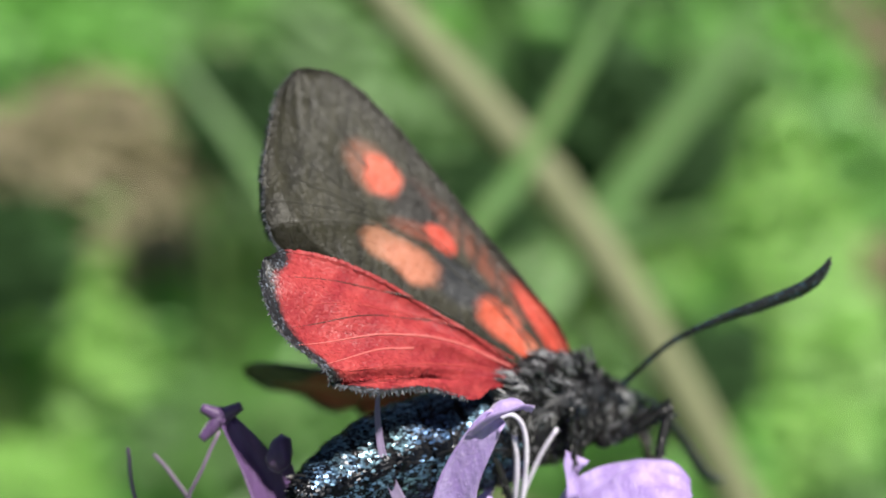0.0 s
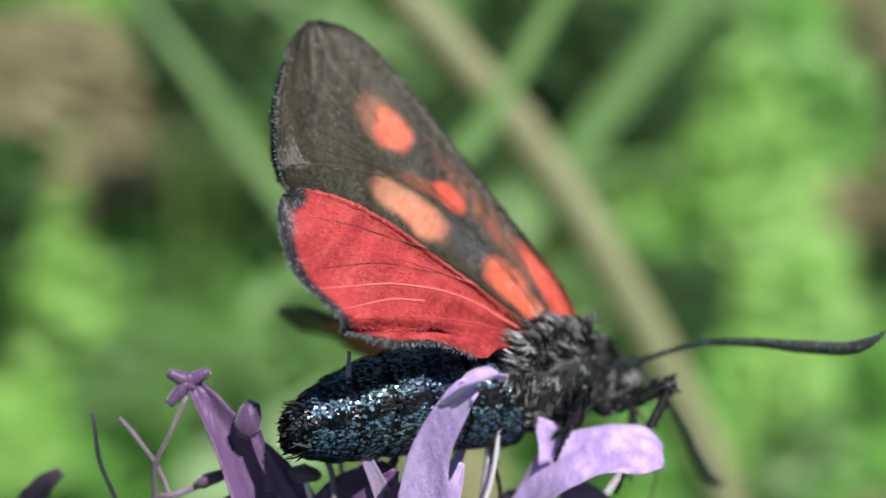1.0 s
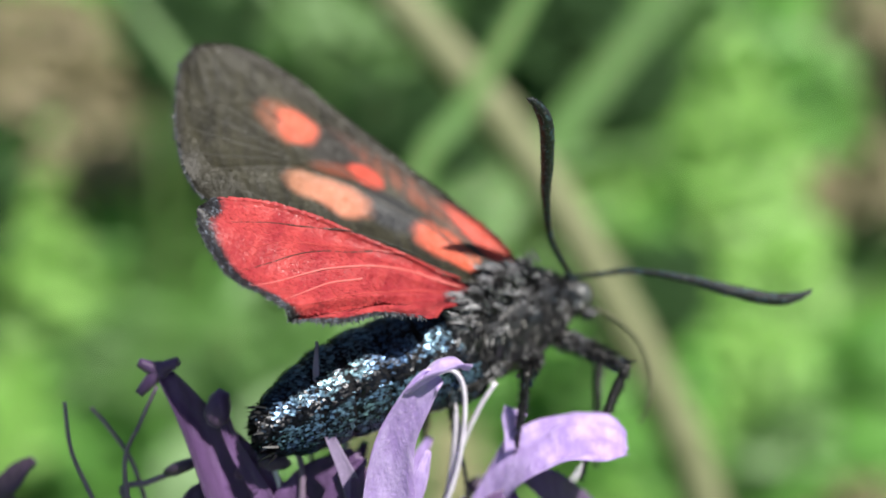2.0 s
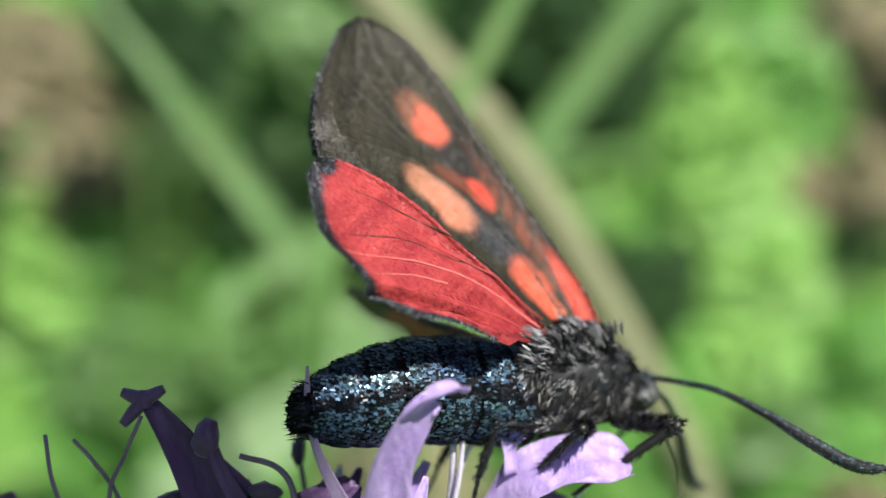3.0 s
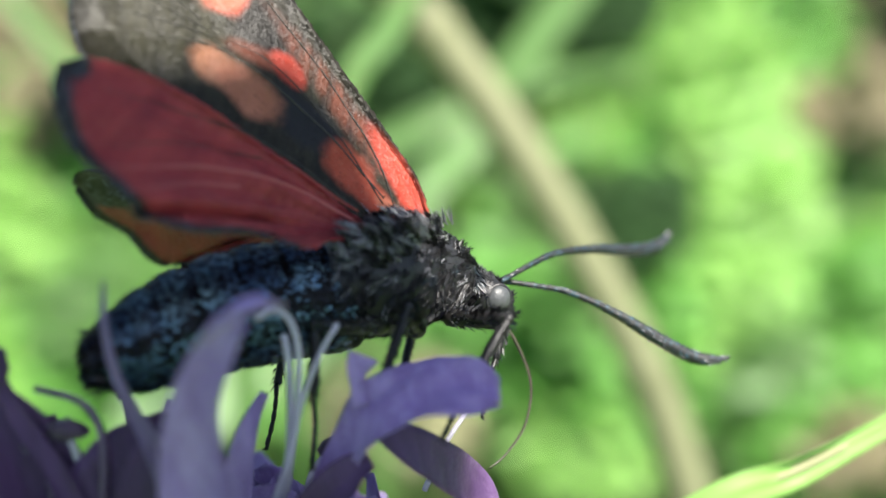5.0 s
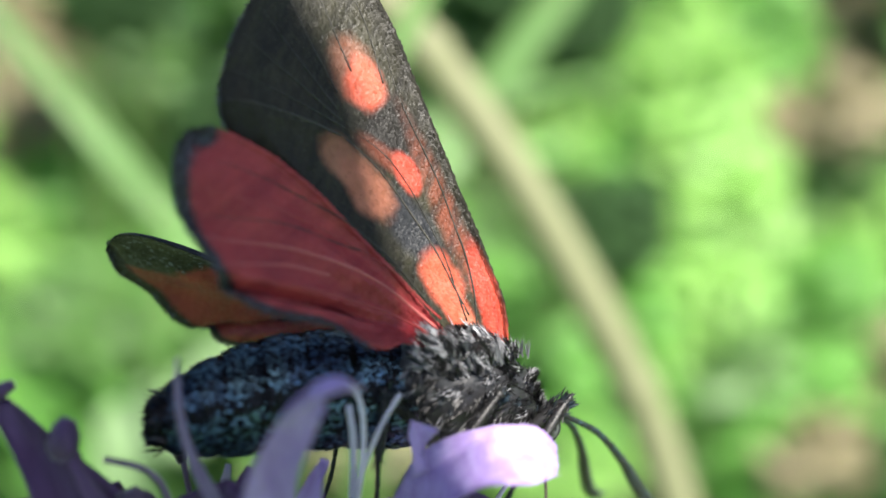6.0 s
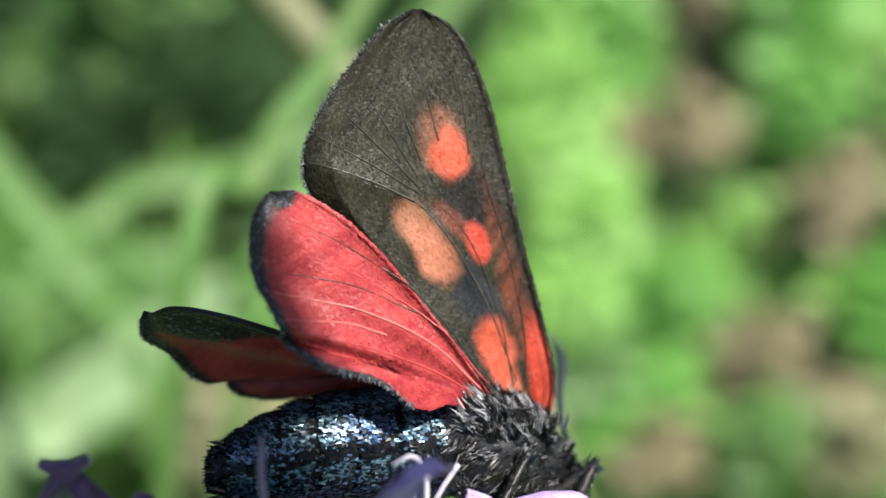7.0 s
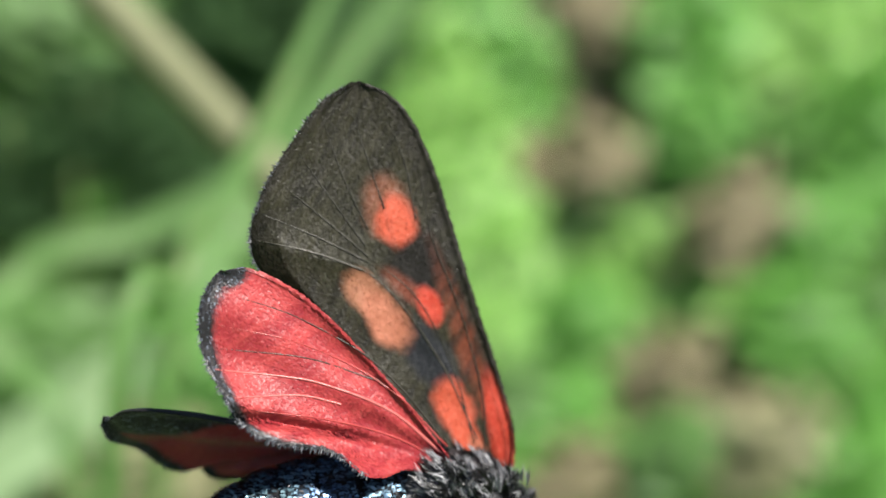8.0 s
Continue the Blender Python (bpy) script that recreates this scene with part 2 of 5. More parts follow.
def spline(points, count):
    """Points along a smooth curve through the given ones."""
    p = [Vector(a) for a in points]
    p = [2 * p[0] - p[1]] + p + [2 * p[-1] - p[-2]]
    out = []
    for k in range(count):
        f = k / (count - 1) * (len(p) - 3)
        i = min(int(f), len(p) - 4)
        t = f - i
        a, b, c, d = p[i:i + 4]
        out.append(0.5 * ((2 * b) + (c - a) * t + (2 * a - 5 * b + 4 * c - d) * t * t + (3 * b - a - 3 * c + d) * t ** 3))
    return out


def ease(values, s):
    """A value from evenly spaced ones at s in 0..1."""
    f = s * (len(values) - 1)
    i = min(int(f), len(values) - 2)
    return values[i] + (values[i + 1] - values[i]) * (f - i)


def tube(points, radii, sides=10, steps=24, flat=1.0, seed=0.0):
    """A tapered tube along a curve; flat < 1 makes it thin across."""
    path = spline(points, steps)
    verts, faces = [], []
    side = None
    for k, c in enumerate(path):
        d = (path[min(k + 1, steps - 1)] - path[max(k - 1, 0)]).normalized()
        if side is None:
            side = d.cross(Vector((0, 1, 0.01))).normalized()
        side = (side - d * side.dot(d)).normalized()
        up = d.cross(side)
        r = ease(radii, k / (steps - 1))
        for j in range(sides):
            a = 2 * math.pi * j / sides
            verts.append(c + side * (r * math.cos(a)) + up * (r * flat * math.sin(a)))
    for k in range(steps - 1):
        for j in range(sides):
            faces.append((k * sides + j, k * sides + (j + 1) % sides, (k + 1) * sides + (j + 1) % sides, (k + 1) * sides + j))
    faces.append(tuple(range(sides))[::-1])
    faces.append(tuple(range((steps - 1) * sides, steps * sides)))
    return verts, faces


def blob(centre, axes, rings=14, sides=20, rough=0.0, turn=0.0):
    """A rounded body, turned about y, with an uneven skin."""
    m = Matrix.Rotation(radians(turn), 3, "Y")
    verts, faces = [], []
    for i in range(rings + 1):
        a = math.pi * i / rings
        for j in range(sides):
            b = 2 * math.pi * j / sides
            v = Vector((math.cos(a), math.sin(a) * math.cos(b), math.sin(a) * math.sin(b)))
            k = 1 + rough * noise.noise(v * 2.3 + Vector(centre))
            verts.append(Vector(centre) + m @ Vector((v.x * axes[0] * k, v.y * axes[1] * k, v.z * axes[2] * k)))
    for i in range(rings):
        for j in range(sides):
            faces.append((i * sides + j, i * sides + (j + 1) % sides, (i + 1) * sides + (j + 1) % sides, (i + 1) * sides + j))
    return verts, faces


def join(*pieces):
    verts, faces = [], []
    for v, f in pieces:
        n = len(verts)
        verts += list(v)
        faces += [tuple(n + i for i in g) for g in f]
    return verts, faces


def petal(spine, widths, normal=(0, -1, 0.2), cup=0.3, ruffle=0.06, thick=0.10, steps=22, across=9, seed=0.0):
    """A thick curved blade: spine in mm, half widths along it, cupped across and ruffled towards its rim."""
    path = spline(spine, steps)
    up0 = Vector(normal).normalized()
    top, low = [], []
    for k, c in enumerate(path):
        d = (path[min(k + 1, steps - 1)] - path[max(k - 1, 0)]).normalized()
        side = d.cross(up0).normalized()
        up = side.cross(d).normalized()
        s = k / (steps - 1)
        w = ease(widths, s)
        for j in range(across):
            e = 2 * j / (across - 1) - 1
            wave = ruffle * (0.3 + 0.7 * s) * noise.noise(Vector((s * 5 + seed, e * 2.2, seed))) * (0.4 + abs(e)) * 2
            p = c + side * (w * e) + up * (cup * w * e * e + wave)
            edge = thick * 0.5 * (1 - 0.75 * e * e)
            top.append(p + up * edge)
            low.append(p - up * edge)
    n = len(top)
    faces = []
    for k in range(steps - 1):
        for j in range(across - 1):
            a, b, c, d = k * across + j, k * across + j + 1, (k + 1) * across + j + 1, (k + 1) * across + j
            faces += [(a, b, c, d), (n + d, n + c, n + b, n + a)]
        for j in (0, across - 1):
            a, d = k * across + j, (k + 1) * across + j
            faces.append((a, d, n + d, n + a) if j == 0 else (d, a, n + a, n + d))
    for k in (0, steps - 1):
        for j in range(across - 1):
            a, b = k * across + j, k * across + j + 1
            faces.append((b, a, n + a, n + b) if k == 0 else (a, b, n + b, n + a))
    return top + low, faces


def hairs(spots, length, width, rng, bend=0.35):
    """Flat tapered bristles from (root, direction) pairs or (root, direction, paleness); gives also their paleness."""
    verts, faces, pales = [], [], []
    for spot in spots:
        root, way = spot[:2]
        ln = length * rng.uniform(0.6, 1.3)
        side = way.cross(Vector((rng.uniform(-1, 1), rng.uniform(-1, 1), rng.uniform(-1, 1)))).normalized()
        droop = Vector((rng.uniform(-1, 1), rng.uniform(-1, 1), rng.uniform(-1.2, 0.5))) * bend * ln
        w = width * rng.uniform(0.6, 1.3)
        mid = root + way * ln * 0.55 + droop * 0.3
        tip = root + way * ln + droop
        n = len(verts)
        verts += [root - side * w * 0.5, root + side * w * 0.5, mid + side * w * 0.5, mid - side * w * 0.5, tip]
        faces += [(n, n + 1, n + 2, n + 3), (n + 3, n + 2, n + 4)]
        pales += [spot[2] if len(spot) > 2 else 0.55] * 5
    return verts, faces, pales


def fur(name, spots, length, width, rng, bend, parent, label="", material=None):
    """A coat of bristles as one part."""
    verts, faces, pales = hairs(spots, length, width, rng, bend)
    ob = part(name, verts, faces, material or FUR, parent, label, attrs={"pale": pales})
    ob["kind"] = "stuff"
    return ob


def scales(spots, length, width, rng, tilt=0.065):
    """Flat scales from (root, way, normal, rim, vein); gives also their rim and vein values."""
    verts, faces, rims, vns = [], [], [], []
    for root, way, up, rim, vein in spots:
        up = (up + Vector((rng.gauss(0, tilt), rng.gauss(0, tilt), rng.gauss(0, tilt)))).normalized()
        side = way.cross(up).normalized() * width * 0.5 * rng.uniform(0.7, 1.25)
        run = up.cross(side).normalized() * length * rng.uniform(0.7, 1.25)
        if run.dot(way) < 0:
            run = -run
        n = len(verts)
        verts += [root - side, root + side, root + side * 0.8 + run, root - side * 0.8 + run]
        faces.append((n, n + 1, n + 2, n + 3))
        rims += [rim] * 4
        vns += [vein] * 4
    return verts, faces, rims, vns


# ---- ground and meadow ----
def ground():
    verts, faces = [], []
    rings = [0, 40, 90, 160, 260, 420, 700, 1200, 2500, 6000, 20000, 80000, 400000, 2000000]
    sides = 48
    for r in rings:
        for j in range(sides):
            a = 2 * math.pi * j / sides
            x, y = r * math.cos(a), r * math.sin(a)
            verts.append((x, y, 9 * noise.noise(Vector((x / 130, y / 130, 0))) if 0 < r < 3000 else 0))
    for i in range(len(rings) - 1):
        for j in range(sides):
            faces.append((i * sides + j, (i + 1) * sides + j, (i + 1) * sides + (j + 1) % sides, i * sides + (j + 1) % sides))
    return tagged(part("ground", verts, faces, SOIL), "mossy brown and green meadow soil under the grass", "ground", kind="structure")


def blade_mesh(root, lean, height, width, rng):
    """A folded grass blade in world mm: five cross sections."""
    verts, faces = [], []
    side = Vector((-lean.y, lean.x, 0)).normalized() if lean.length > 1e-6 else Vector((1, 0, 0))
    side = Matrix.Rotation(rng.uniform(-1.2, 1.2), 3, "Z") @ side
    for k in range(6):
        s = k / 5
        c = root + Vector((lean.x, lean.y, 0)) * (s * s) * height + Vector((0, 0, height * s * (1 - 0.18 * s * lean.length)))
        w = width * 0.5 * (1 - s) ** 0.6 * (0.7 + 0.6 * s)
        keel = Vector((-side.y, side.x, 0)) * w * 0.35
        verts += [c - side * w, c + keel, c + side * w]
    for k in range(5):
        for j in range(2):
            a = k * 3 + j
            faces.append((a, a + 1, a + 4, a + 3))
    return verts, faces


def meadow(name, count, near, far, heights, widths, material, label, seed, sweep=(-62, 72)):
    rng = random.Random(seed)
    pieces = []
    while len(pieces) < count:
        d = near + (far - near) * rng.random() ** 0.8
        a = radians(rng.uniform(*sweep))
        root = Vector((d * math.sin(a), d * math.cos(a), -6))
        lean = Vector((rng.gauss(0, 0.28), rng.gauss(0, 0.2) + 0.05, 0))
        pieces.append(blade_mesh(root, lean, rng.uniform(*heights), rng.uniform(*widths), rng))
    return tagged(part(name, *join(*pieces), material), label, "grass", kind="stuff")


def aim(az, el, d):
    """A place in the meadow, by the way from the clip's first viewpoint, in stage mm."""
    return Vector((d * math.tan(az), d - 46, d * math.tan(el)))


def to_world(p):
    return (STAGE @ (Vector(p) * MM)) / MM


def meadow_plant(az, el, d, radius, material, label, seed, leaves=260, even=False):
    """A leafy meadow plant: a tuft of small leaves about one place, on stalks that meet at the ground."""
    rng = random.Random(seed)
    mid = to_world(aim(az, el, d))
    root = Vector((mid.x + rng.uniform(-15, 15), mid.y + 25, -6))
    plant = new("meadow_plant")
    plant.location = root * MM
    verts, faces, tops = [], [], []
    for k in range(leaves):
        if even:
            off = Vector((rng.uniform(-1, 1), rng.gauss(0, 0.12), rng.uniform(-1, 1)))
        else:
            off = Vector((rng.gauss(0, 0.56), rng.gauss(0, 0.16), rng.gauss(0, 0.52)))
        c = mid + off * radius - root
        a = rng.uniform(0, 2 * math.pi)
        ln = rng.uniform(5.0, 9.0)
        way = Vector((math.cos(a), rng.gauss(0, 0.25), math.sin(a) * 0.8)).normalized()
        face = Vector((rng.gauss(0.1, 0.2), -0.75 + rng.gauss(0, 0.15), 0.6 + rng.gauss(0, 0.15))).normalized()
        side = way.cross(face).normalized() * ln * rng.uniform(0.28, 0.42)
        n = len(verts)
        verts += [c - way * ln, c - side + face * 0.8, c + way * ln, c + side + face * 0.8, c - way * ln * 0.2]
        faces += [(n, n + 4, n + 1), (n + 1, n + 4, n + 2), (n + 2, n + 4, n + 3), (n + 3, n + 4, n)]
        if k % 40 == 0:
            tops.append(c - way * ln)
    part("foliage", verts, faces, material, plant)["kind"] = "stuff"
    for top in tops:
        part("stalk", *tube([Vector((0, 0, 0)), top * 0.6 + Vector((0, 6, 0)), top], [1.2, 0.8, 0.5], 5, 7), CALYX, plant)
    return tagged(plant, label, "plant", "meadow plants")


def dry_stem(points, radius, material, label, name="dry_stem"):
    """A dead stalk, stage mm at the top and down to the ground."""
    pts = [to_world(p) for p in points]
    last, before = pts[-1], pts[-2]
    run = (last - before).normalized()
    foot = last + run * 60
    pts += [Vector((foot.x, foot.y, foot.z)), Vector((foot.x + 25, foot.y + 15, -6))]
    stem = new(name)
    stem.location = pts[-1] * MM
    pts = [v - pts[-1] for v in pts]
    part("stalk", *tube(pts, [radius * 0.8, radius, radius, radius, radius, radius * 1.05, radius * 1.1], 12, 60), material, stem)
    for k in (3, 5):
        run = (pts[k + 1] - pts[k - 1]).normalized()
        part("node", *tube([pts[k] - run * 2.5, pts[k], pts[k] + run * 2.5], [radius * 0.95, radius * 1.12, radius * 0.95], 12, 9), STALK, stem, "slightly swollen stalk node")
    return tagged(stem, label, "stem")


# ---- flower ----
FLOWER_BASE = Vector((2.0, 1.5, -19.0))


def stage_part(name, shape, material, parent, label=""):
    ob = part(name, *shape, material, parent, label)
    return ob


def stamen(parent, points, radius=0.10, anther=None, material=None):
    f = stage_part("filament", tube(points, [radius * 1.2, radius, radius * 0.9], 7, 18), material or FILAMENT, parent)
    if anther:
        c = Vector(points[-1])
        stage_part("anther", blob(c + Vector((0, 0, 0.1)), anther[:3], 8, 10, 0.25, anther[3]), ANTHER, f)
    return f


def floret(parent, base, tip, lobes, material, seed):
    """A small trumpet flower: a tube and spreading lobes at its mouth."""
    rng = random.Random(seed)
    base, tip = Vector(base), Vector(tip)
    way = (tip - base).normalized()
    mouth = base + (tip - base) * 0.55
    corolla = stage_part("corolla_tube", tube([base, base * 0.5 + mouth * 0.5, mouth], [0.35, 0.5, 0.9], 10, 10), material, parent)
    side = way.cross(Vector((0.3, 1, 0.2))).normalized()
    out = way.cross(side)
    ln = (tip - mouth).length
    for k in range(lobes):
        a = 2 * math.pi * (k + rng.uniform(-0.2, 0.2)) / lobes
        r = side * math.cos(a) + out * math.sin(a)
        end = mouth + way * ln * rng.uniform(0.75, 1.05) + r * ln * rng.uniform(0.35, 0.7)
        mid = mouth + way * ln * 0.55 + r * ln * 0.22
        w = rng.uniform(0.8, 1.25)
        stage_part("petal_lobe", petal([mouth + r * 0.5, mid, end], [0.45, 0.8 * w, 1.1 * w, 1.0 * w, 0.35], -r + way * 0.4, 0.25, 0.16, 0.1, 12, 7, seed + k), material, corolla)
    return corolla


def flower_head():
    fl = new("scabious_flower")
    fl.matrix_basis = STAGE.copy()
    n = (0.1, -1, 0.35)
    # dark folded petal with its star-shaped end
    p = stage_part("petal", petal([(-2.00, -1.90, -16.45), (-3.60, -2.20, -12.45), (-5.00, -2.40, -9.85), (-6.60, -2.50, -7.35)], [1.1, 1.75, 1.35, 0.75, 0.32], (0.35, -1, 0.2), 0.7, 0.12, 0.13), PURPLE_SHADE, fl)
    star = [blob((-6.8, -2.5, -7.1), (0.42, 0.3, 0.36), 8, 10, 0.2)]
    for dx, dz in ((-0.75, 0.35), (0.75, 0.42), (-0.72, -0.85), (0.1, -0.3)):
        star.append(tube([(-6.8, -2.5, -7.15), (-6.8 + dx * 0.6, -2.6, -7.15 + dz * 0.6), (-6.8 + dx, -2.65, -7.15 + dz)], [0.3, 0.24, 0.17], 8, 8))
    stage_part("petal_tip", join(*star), PURPLE_SHADE, p, "dark purple star-shaped petal tip")
    stage_part("petal", petal([(-1.10, -2.60, -16.40), (-2.60, -2.80, -12.40), (-3.90, -3.00, -10.00), (-4.50, -3.10, -8.40)], [0.4, 0.38, 0.32, 0.26, 0.2], n, 0.4, 0.1), PURPLE_SHADE, fl)
    stage_part("bud", blob((-4.55, -3.1, -8.5), (0.48, 0.45, 0.75), 10, 12, 0.2, 12), PURPLE_SHADE, fl)
    # broad petals in front, the moth's shade put into their dark purple
    stage_part("petal", petal([(-0.5, -2.4, -18), (-0.9, -2.6, -14.5), (-0.3, -2.8, -12.0), (0.7, -2.9, -10.2)], [1.6, 2.3, 2.2, 1.5, 0.25], (-0.2, -1, 0.25), 0.3, 0.14, 0.13), PURPLE_SHADE, fl)
    stage_part("petal", petal([(1.6, -1.2, -18), (1.9, -1.6, -14.5), (1.4, -2.1, -12.2), (-0.2, -2.3, -10.9)], [1.4, 1.6, 1.3, 0.8, 0.3], (0.2, -1, 0.2), 0.3, 0.12, 0.13), PURPLE_SHADE, fl)
    # tall pale petal that curls over at its end
    c = stage_part("petal", petal([(1.95, -5.30, -16.70), (1.55, -5.90, -12.30), (1.65, -6.90, -9.30), (2.55, -7.70, -7.20), (3.05, -7.90, -6.60)], [1.0, 1.1, 0.9, 0.65, 0.5, 0.35], (0.15, -1, 0.1), 0.5, 0.12, 0.13, 26), LILAC, fl)
    stage_part("petal_tip", petal([(2.15, -7.70, -7.30), (2.95, -8.20, -6.60), (3.75, -8.10, -6.30), (4.15, -7.80, -6.45)], [0.3, 0.42, 0.4, 0.2], (0, -0.3, 1), 0.5, 0.06, 0.16, 12, 7), LILAC, c)
    stage_part("petal", petal([(2.6, -1.8, -16), (2.8, -1.9, -12.4), (3.2, -2.0, -10.8), (3.7, -2.1, -9.8)], [0.5, 0.45, 0.4, 0.25, 0.15], n, 0.3, 0.06), LILAC, fl)
    # bright petal under the head of the moth, bent over and notched
    r = stage_part("petal", petal([(4.90, -1.50, -15.70), (5.80, -2.40, -12.60), (7.20, -3.50, -10.50), (9.20, -4.10, -9.60), (11.10, -4.10, -9.80)], [0.5, 0.5, 0.55, 0.72, 0.95, 1.12, 1.22, 1.1, 0.6], (0.1, -0.75, 0.75), 0.28, 0.30, 0.13, 30, 11, 3), LILAC, fl)
    stage_part("petal_lobe", petal([(6.70, -3.20, -10.20), (6.60, -3.30, -9.10), (6.80, -3.30, -8.50)], [0.3, 0.24, 0.4, 0.5], (0.3, -1, 0.3), 0.3, 0.1, 0.12, 10, 7), LILAC, r)
    stage_part("petal_lobe", petal([(7.2, -2.5, -10.9), (9.0, -2.0, -12.2), (10.8, -0.2, -13.8), (11.6, -0.3, -15.2)], [0.35, 0.7, 0.8, 0.7, 0.3], (0.2, -1, 0.3), 0.25, 0.12, 0.12, 16, 7), PURPLE_SHADE, r)
    stage_part("petal", petal([(6, 0.6, -17), (9.5, -0.5, -15.4), (12.2, -1.0, -16.6), (13.6, -1.2, -16.9), (14.6, -1.2, -17.6)], [0.9, 1.2, 1.5, 1.8, 1.9, 1.7, 1.3, 0.3], (0.1, -0.55, 0.85), 0.2, 0.3, 0.13, 26, 11, 8), LILAC, fl)
    # long thin style and the stamens
    stage_part("style", petal([(1.55, -3.60, -14.10), (0.45, -4.20, -11.30), (-0.60, -4.60, -8.90), (-0.95, -4.70, -7.20), (-0.95, -4.70, -5.80)], [0.8, 0.5, 0.27, 0.16, 0.13, 0.11, 0.05], n, 0.5, 0.05, 0.14, 26, 7), STYLE, fl, "long pale lilac style")
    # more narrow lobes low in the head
    stage_part("petal_lobe", petal([(-1.6, -1.0, -16), (-2.6, -1.2, -12.6), (-3.0, -1.2, -11.2), (-3.2, -1.2, -10.4)], [0.6, 0.55, 0.4, 0.15], n, 0.4, 0.08), PURPLE_SHADE, fl)
    stage_part("petal_lobe", petal([(0.3, -3.6, -16), (0.1, -4.0, -13.0), (0.4, -4.2, -11.2), (0.9, -4.3, -10.2)], [0.9, 0.95, 0.7, 0.15], (-0.3, -1, 0.2), 0.4, 0.1), PURPLE_SHADE, fl)
    stage_part("petal_lobe", petal([(-4.0, -1.4, -17), (-5.0, -1.8, -14.0), (-5.2, -2.0, -12.4), (-4.6, -2.0, -11.4)], [1.2, 1.4, 1.2, 0.7, 0.2], (0.2, -1, 0.3), 0.3, 0.12), PURPLE_SHADE, fl)
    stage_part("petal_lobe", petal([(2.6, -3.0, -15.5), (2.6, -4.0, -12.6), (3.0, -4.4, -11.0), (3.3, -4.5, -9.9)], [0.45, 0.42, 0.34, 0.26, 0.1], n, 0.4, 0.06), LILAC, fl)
    stage_part("petal_lobe", petal([(4.4, -2.4, -16), (5.2, -3.0, -13.6), (6.2, -3.2, -12.4), (7.0, -3.2, -11.9)], [0.8, 0.8, 0.6, 0.3], (0.2, -1, 0.4), 0.4, 0.1), PURPLE_SHADE, fl)
    stamen(fl, [(3.77, -2.00, -13.82), (4.55, -3.00, -11.30), (4.80, -3.60, -8.97), (4.65, -4.00, -7.47), (4.12, -4.20, -6.88), (3.50, -4.20, -7.13)], 0.095)
    stamen(fl, [(4.16, -1.60, -13.57), (4.46, -2.60, -11.44), (4.51, -3.30, -9.06), (4.36, -3.50, -7.75)], 0.13)
    stamen(fl, [(4.35, -1.40, -13.27), (4.76, -2.40, -10.58), (5.41, -3.10, -8.61), (6.04, -3.40, -7.47)], 0.095)
    stamen(fl, [(-7.35, -2.10, -14.50), (-8.05, -2.30, -10.90), (-7.45, -2.50, -9.10), (-6.85, -2.70, -7.70)], 0.085, None, MAUVE)
    stamen(fl, [(-8.35, -1.70, -15.50), (-9.15, -1.70, -12.50), (-10.05, -1.90, -10.30), (-10.35, -1.90, -8.40)], 0.085, None, MAUVE)
    stamen(fl, [(-6.75, -1.30, -14.50), (-7.75, -1.30, -11.10), (-8.75, -1.30, -9.50), (-9.45, -1.30, -8.70)], 0.085, None, MAUVE)
    stamen(fl, [(-5.55, -1.50, -14.50), (-8.15, -1.60, -12.00), (-7.15, -1.80, -11.50), (-5.95, -2.00, -11.00)], 0.12, (0.7, 0.3, 0.26, -20), MAUVE)
    stamen(fl, [(-1.45, -2.80, -13.50), (-1.35, -3.00, -10.90), (-1.95, -3.00, -9.70), (-3.35, -3.00, -9.20)], 0.12, None, MAUVE)
    stamen(fl, [(-1.95, -2.40, -13.50), (-2.15, -2.60, -11.70), (-2.45, -2.70, -10.70)], 0.12, (0.62, 0.34, 0.36, 5))
    stamen(fl, [(4.9, 0.2, -15), (5.2, 0.0, -13.2), (5.9, -0.2, -12.2)], 0.13, (0.5, 0.3, 0.32, -30))
    stamen(fl, [(9.2, 0.4, -14), (9.9, 0.2, -12.4), (10.8, 0.2, -11.1)], 0.09)
    stage_part("bract", petal([(-10, 2, -16), (-13.2, 2, -13.2), (-12.9, 2, -12.0), (-12.1, 2, -11.3)], [0.5, 0.45, 0.5, 0.42, 0.2], n, 0.5, 0.08, 0.2), ANTHER, fl)
    stamen(fl, [(-0.5, 0.4, -14), (-0.8, 0.2, -11.5), (-1.1, 0.0, -9.7)], 0.11, (0.28, 0.3, 0.6, 6), MAUVE)
    stamen(fl, [(-2.95, -2.20, -14.50), (-3.15, -2.30, -12.10), (-3.45, -2.40, -11.10)], 0.11, (0.5, 0.3, 0.34, -12), MAUVE)
    stage_part("petal_lobe", petal([(-0.2, -1.2, -15), (-0.4, -1.4, -12.4), (-0.3, -1.5, -11.2), (-0.1, -1.5, -10.5)], [0.5, 0.5, 0.36, 0.14], n, 0.4, 0.08), PURPLE_SHADE, fl)
    stage_part("petal_lobe", petal([(0.9, -1.0, -15), (0.8, -1.2, -12.2), (0.9, -1.3, -10.9), (1.2, -1.3, -10.1)], [0.45, 0.42, 0.3, 0.12], n, 0.4, 0.08), PURPLE_SHADE, fl)
    stage_part("petal_lobe", petal([(0.5, -0.2, -14), (0.3, -0.3, -11.6), (0.5, -0.3, -10.2)], [0.3, 0.26, 0.2, 0.1], n, 0.4, 0.05), FILAMENT, fl)
    # the rest of the head
    k = 0
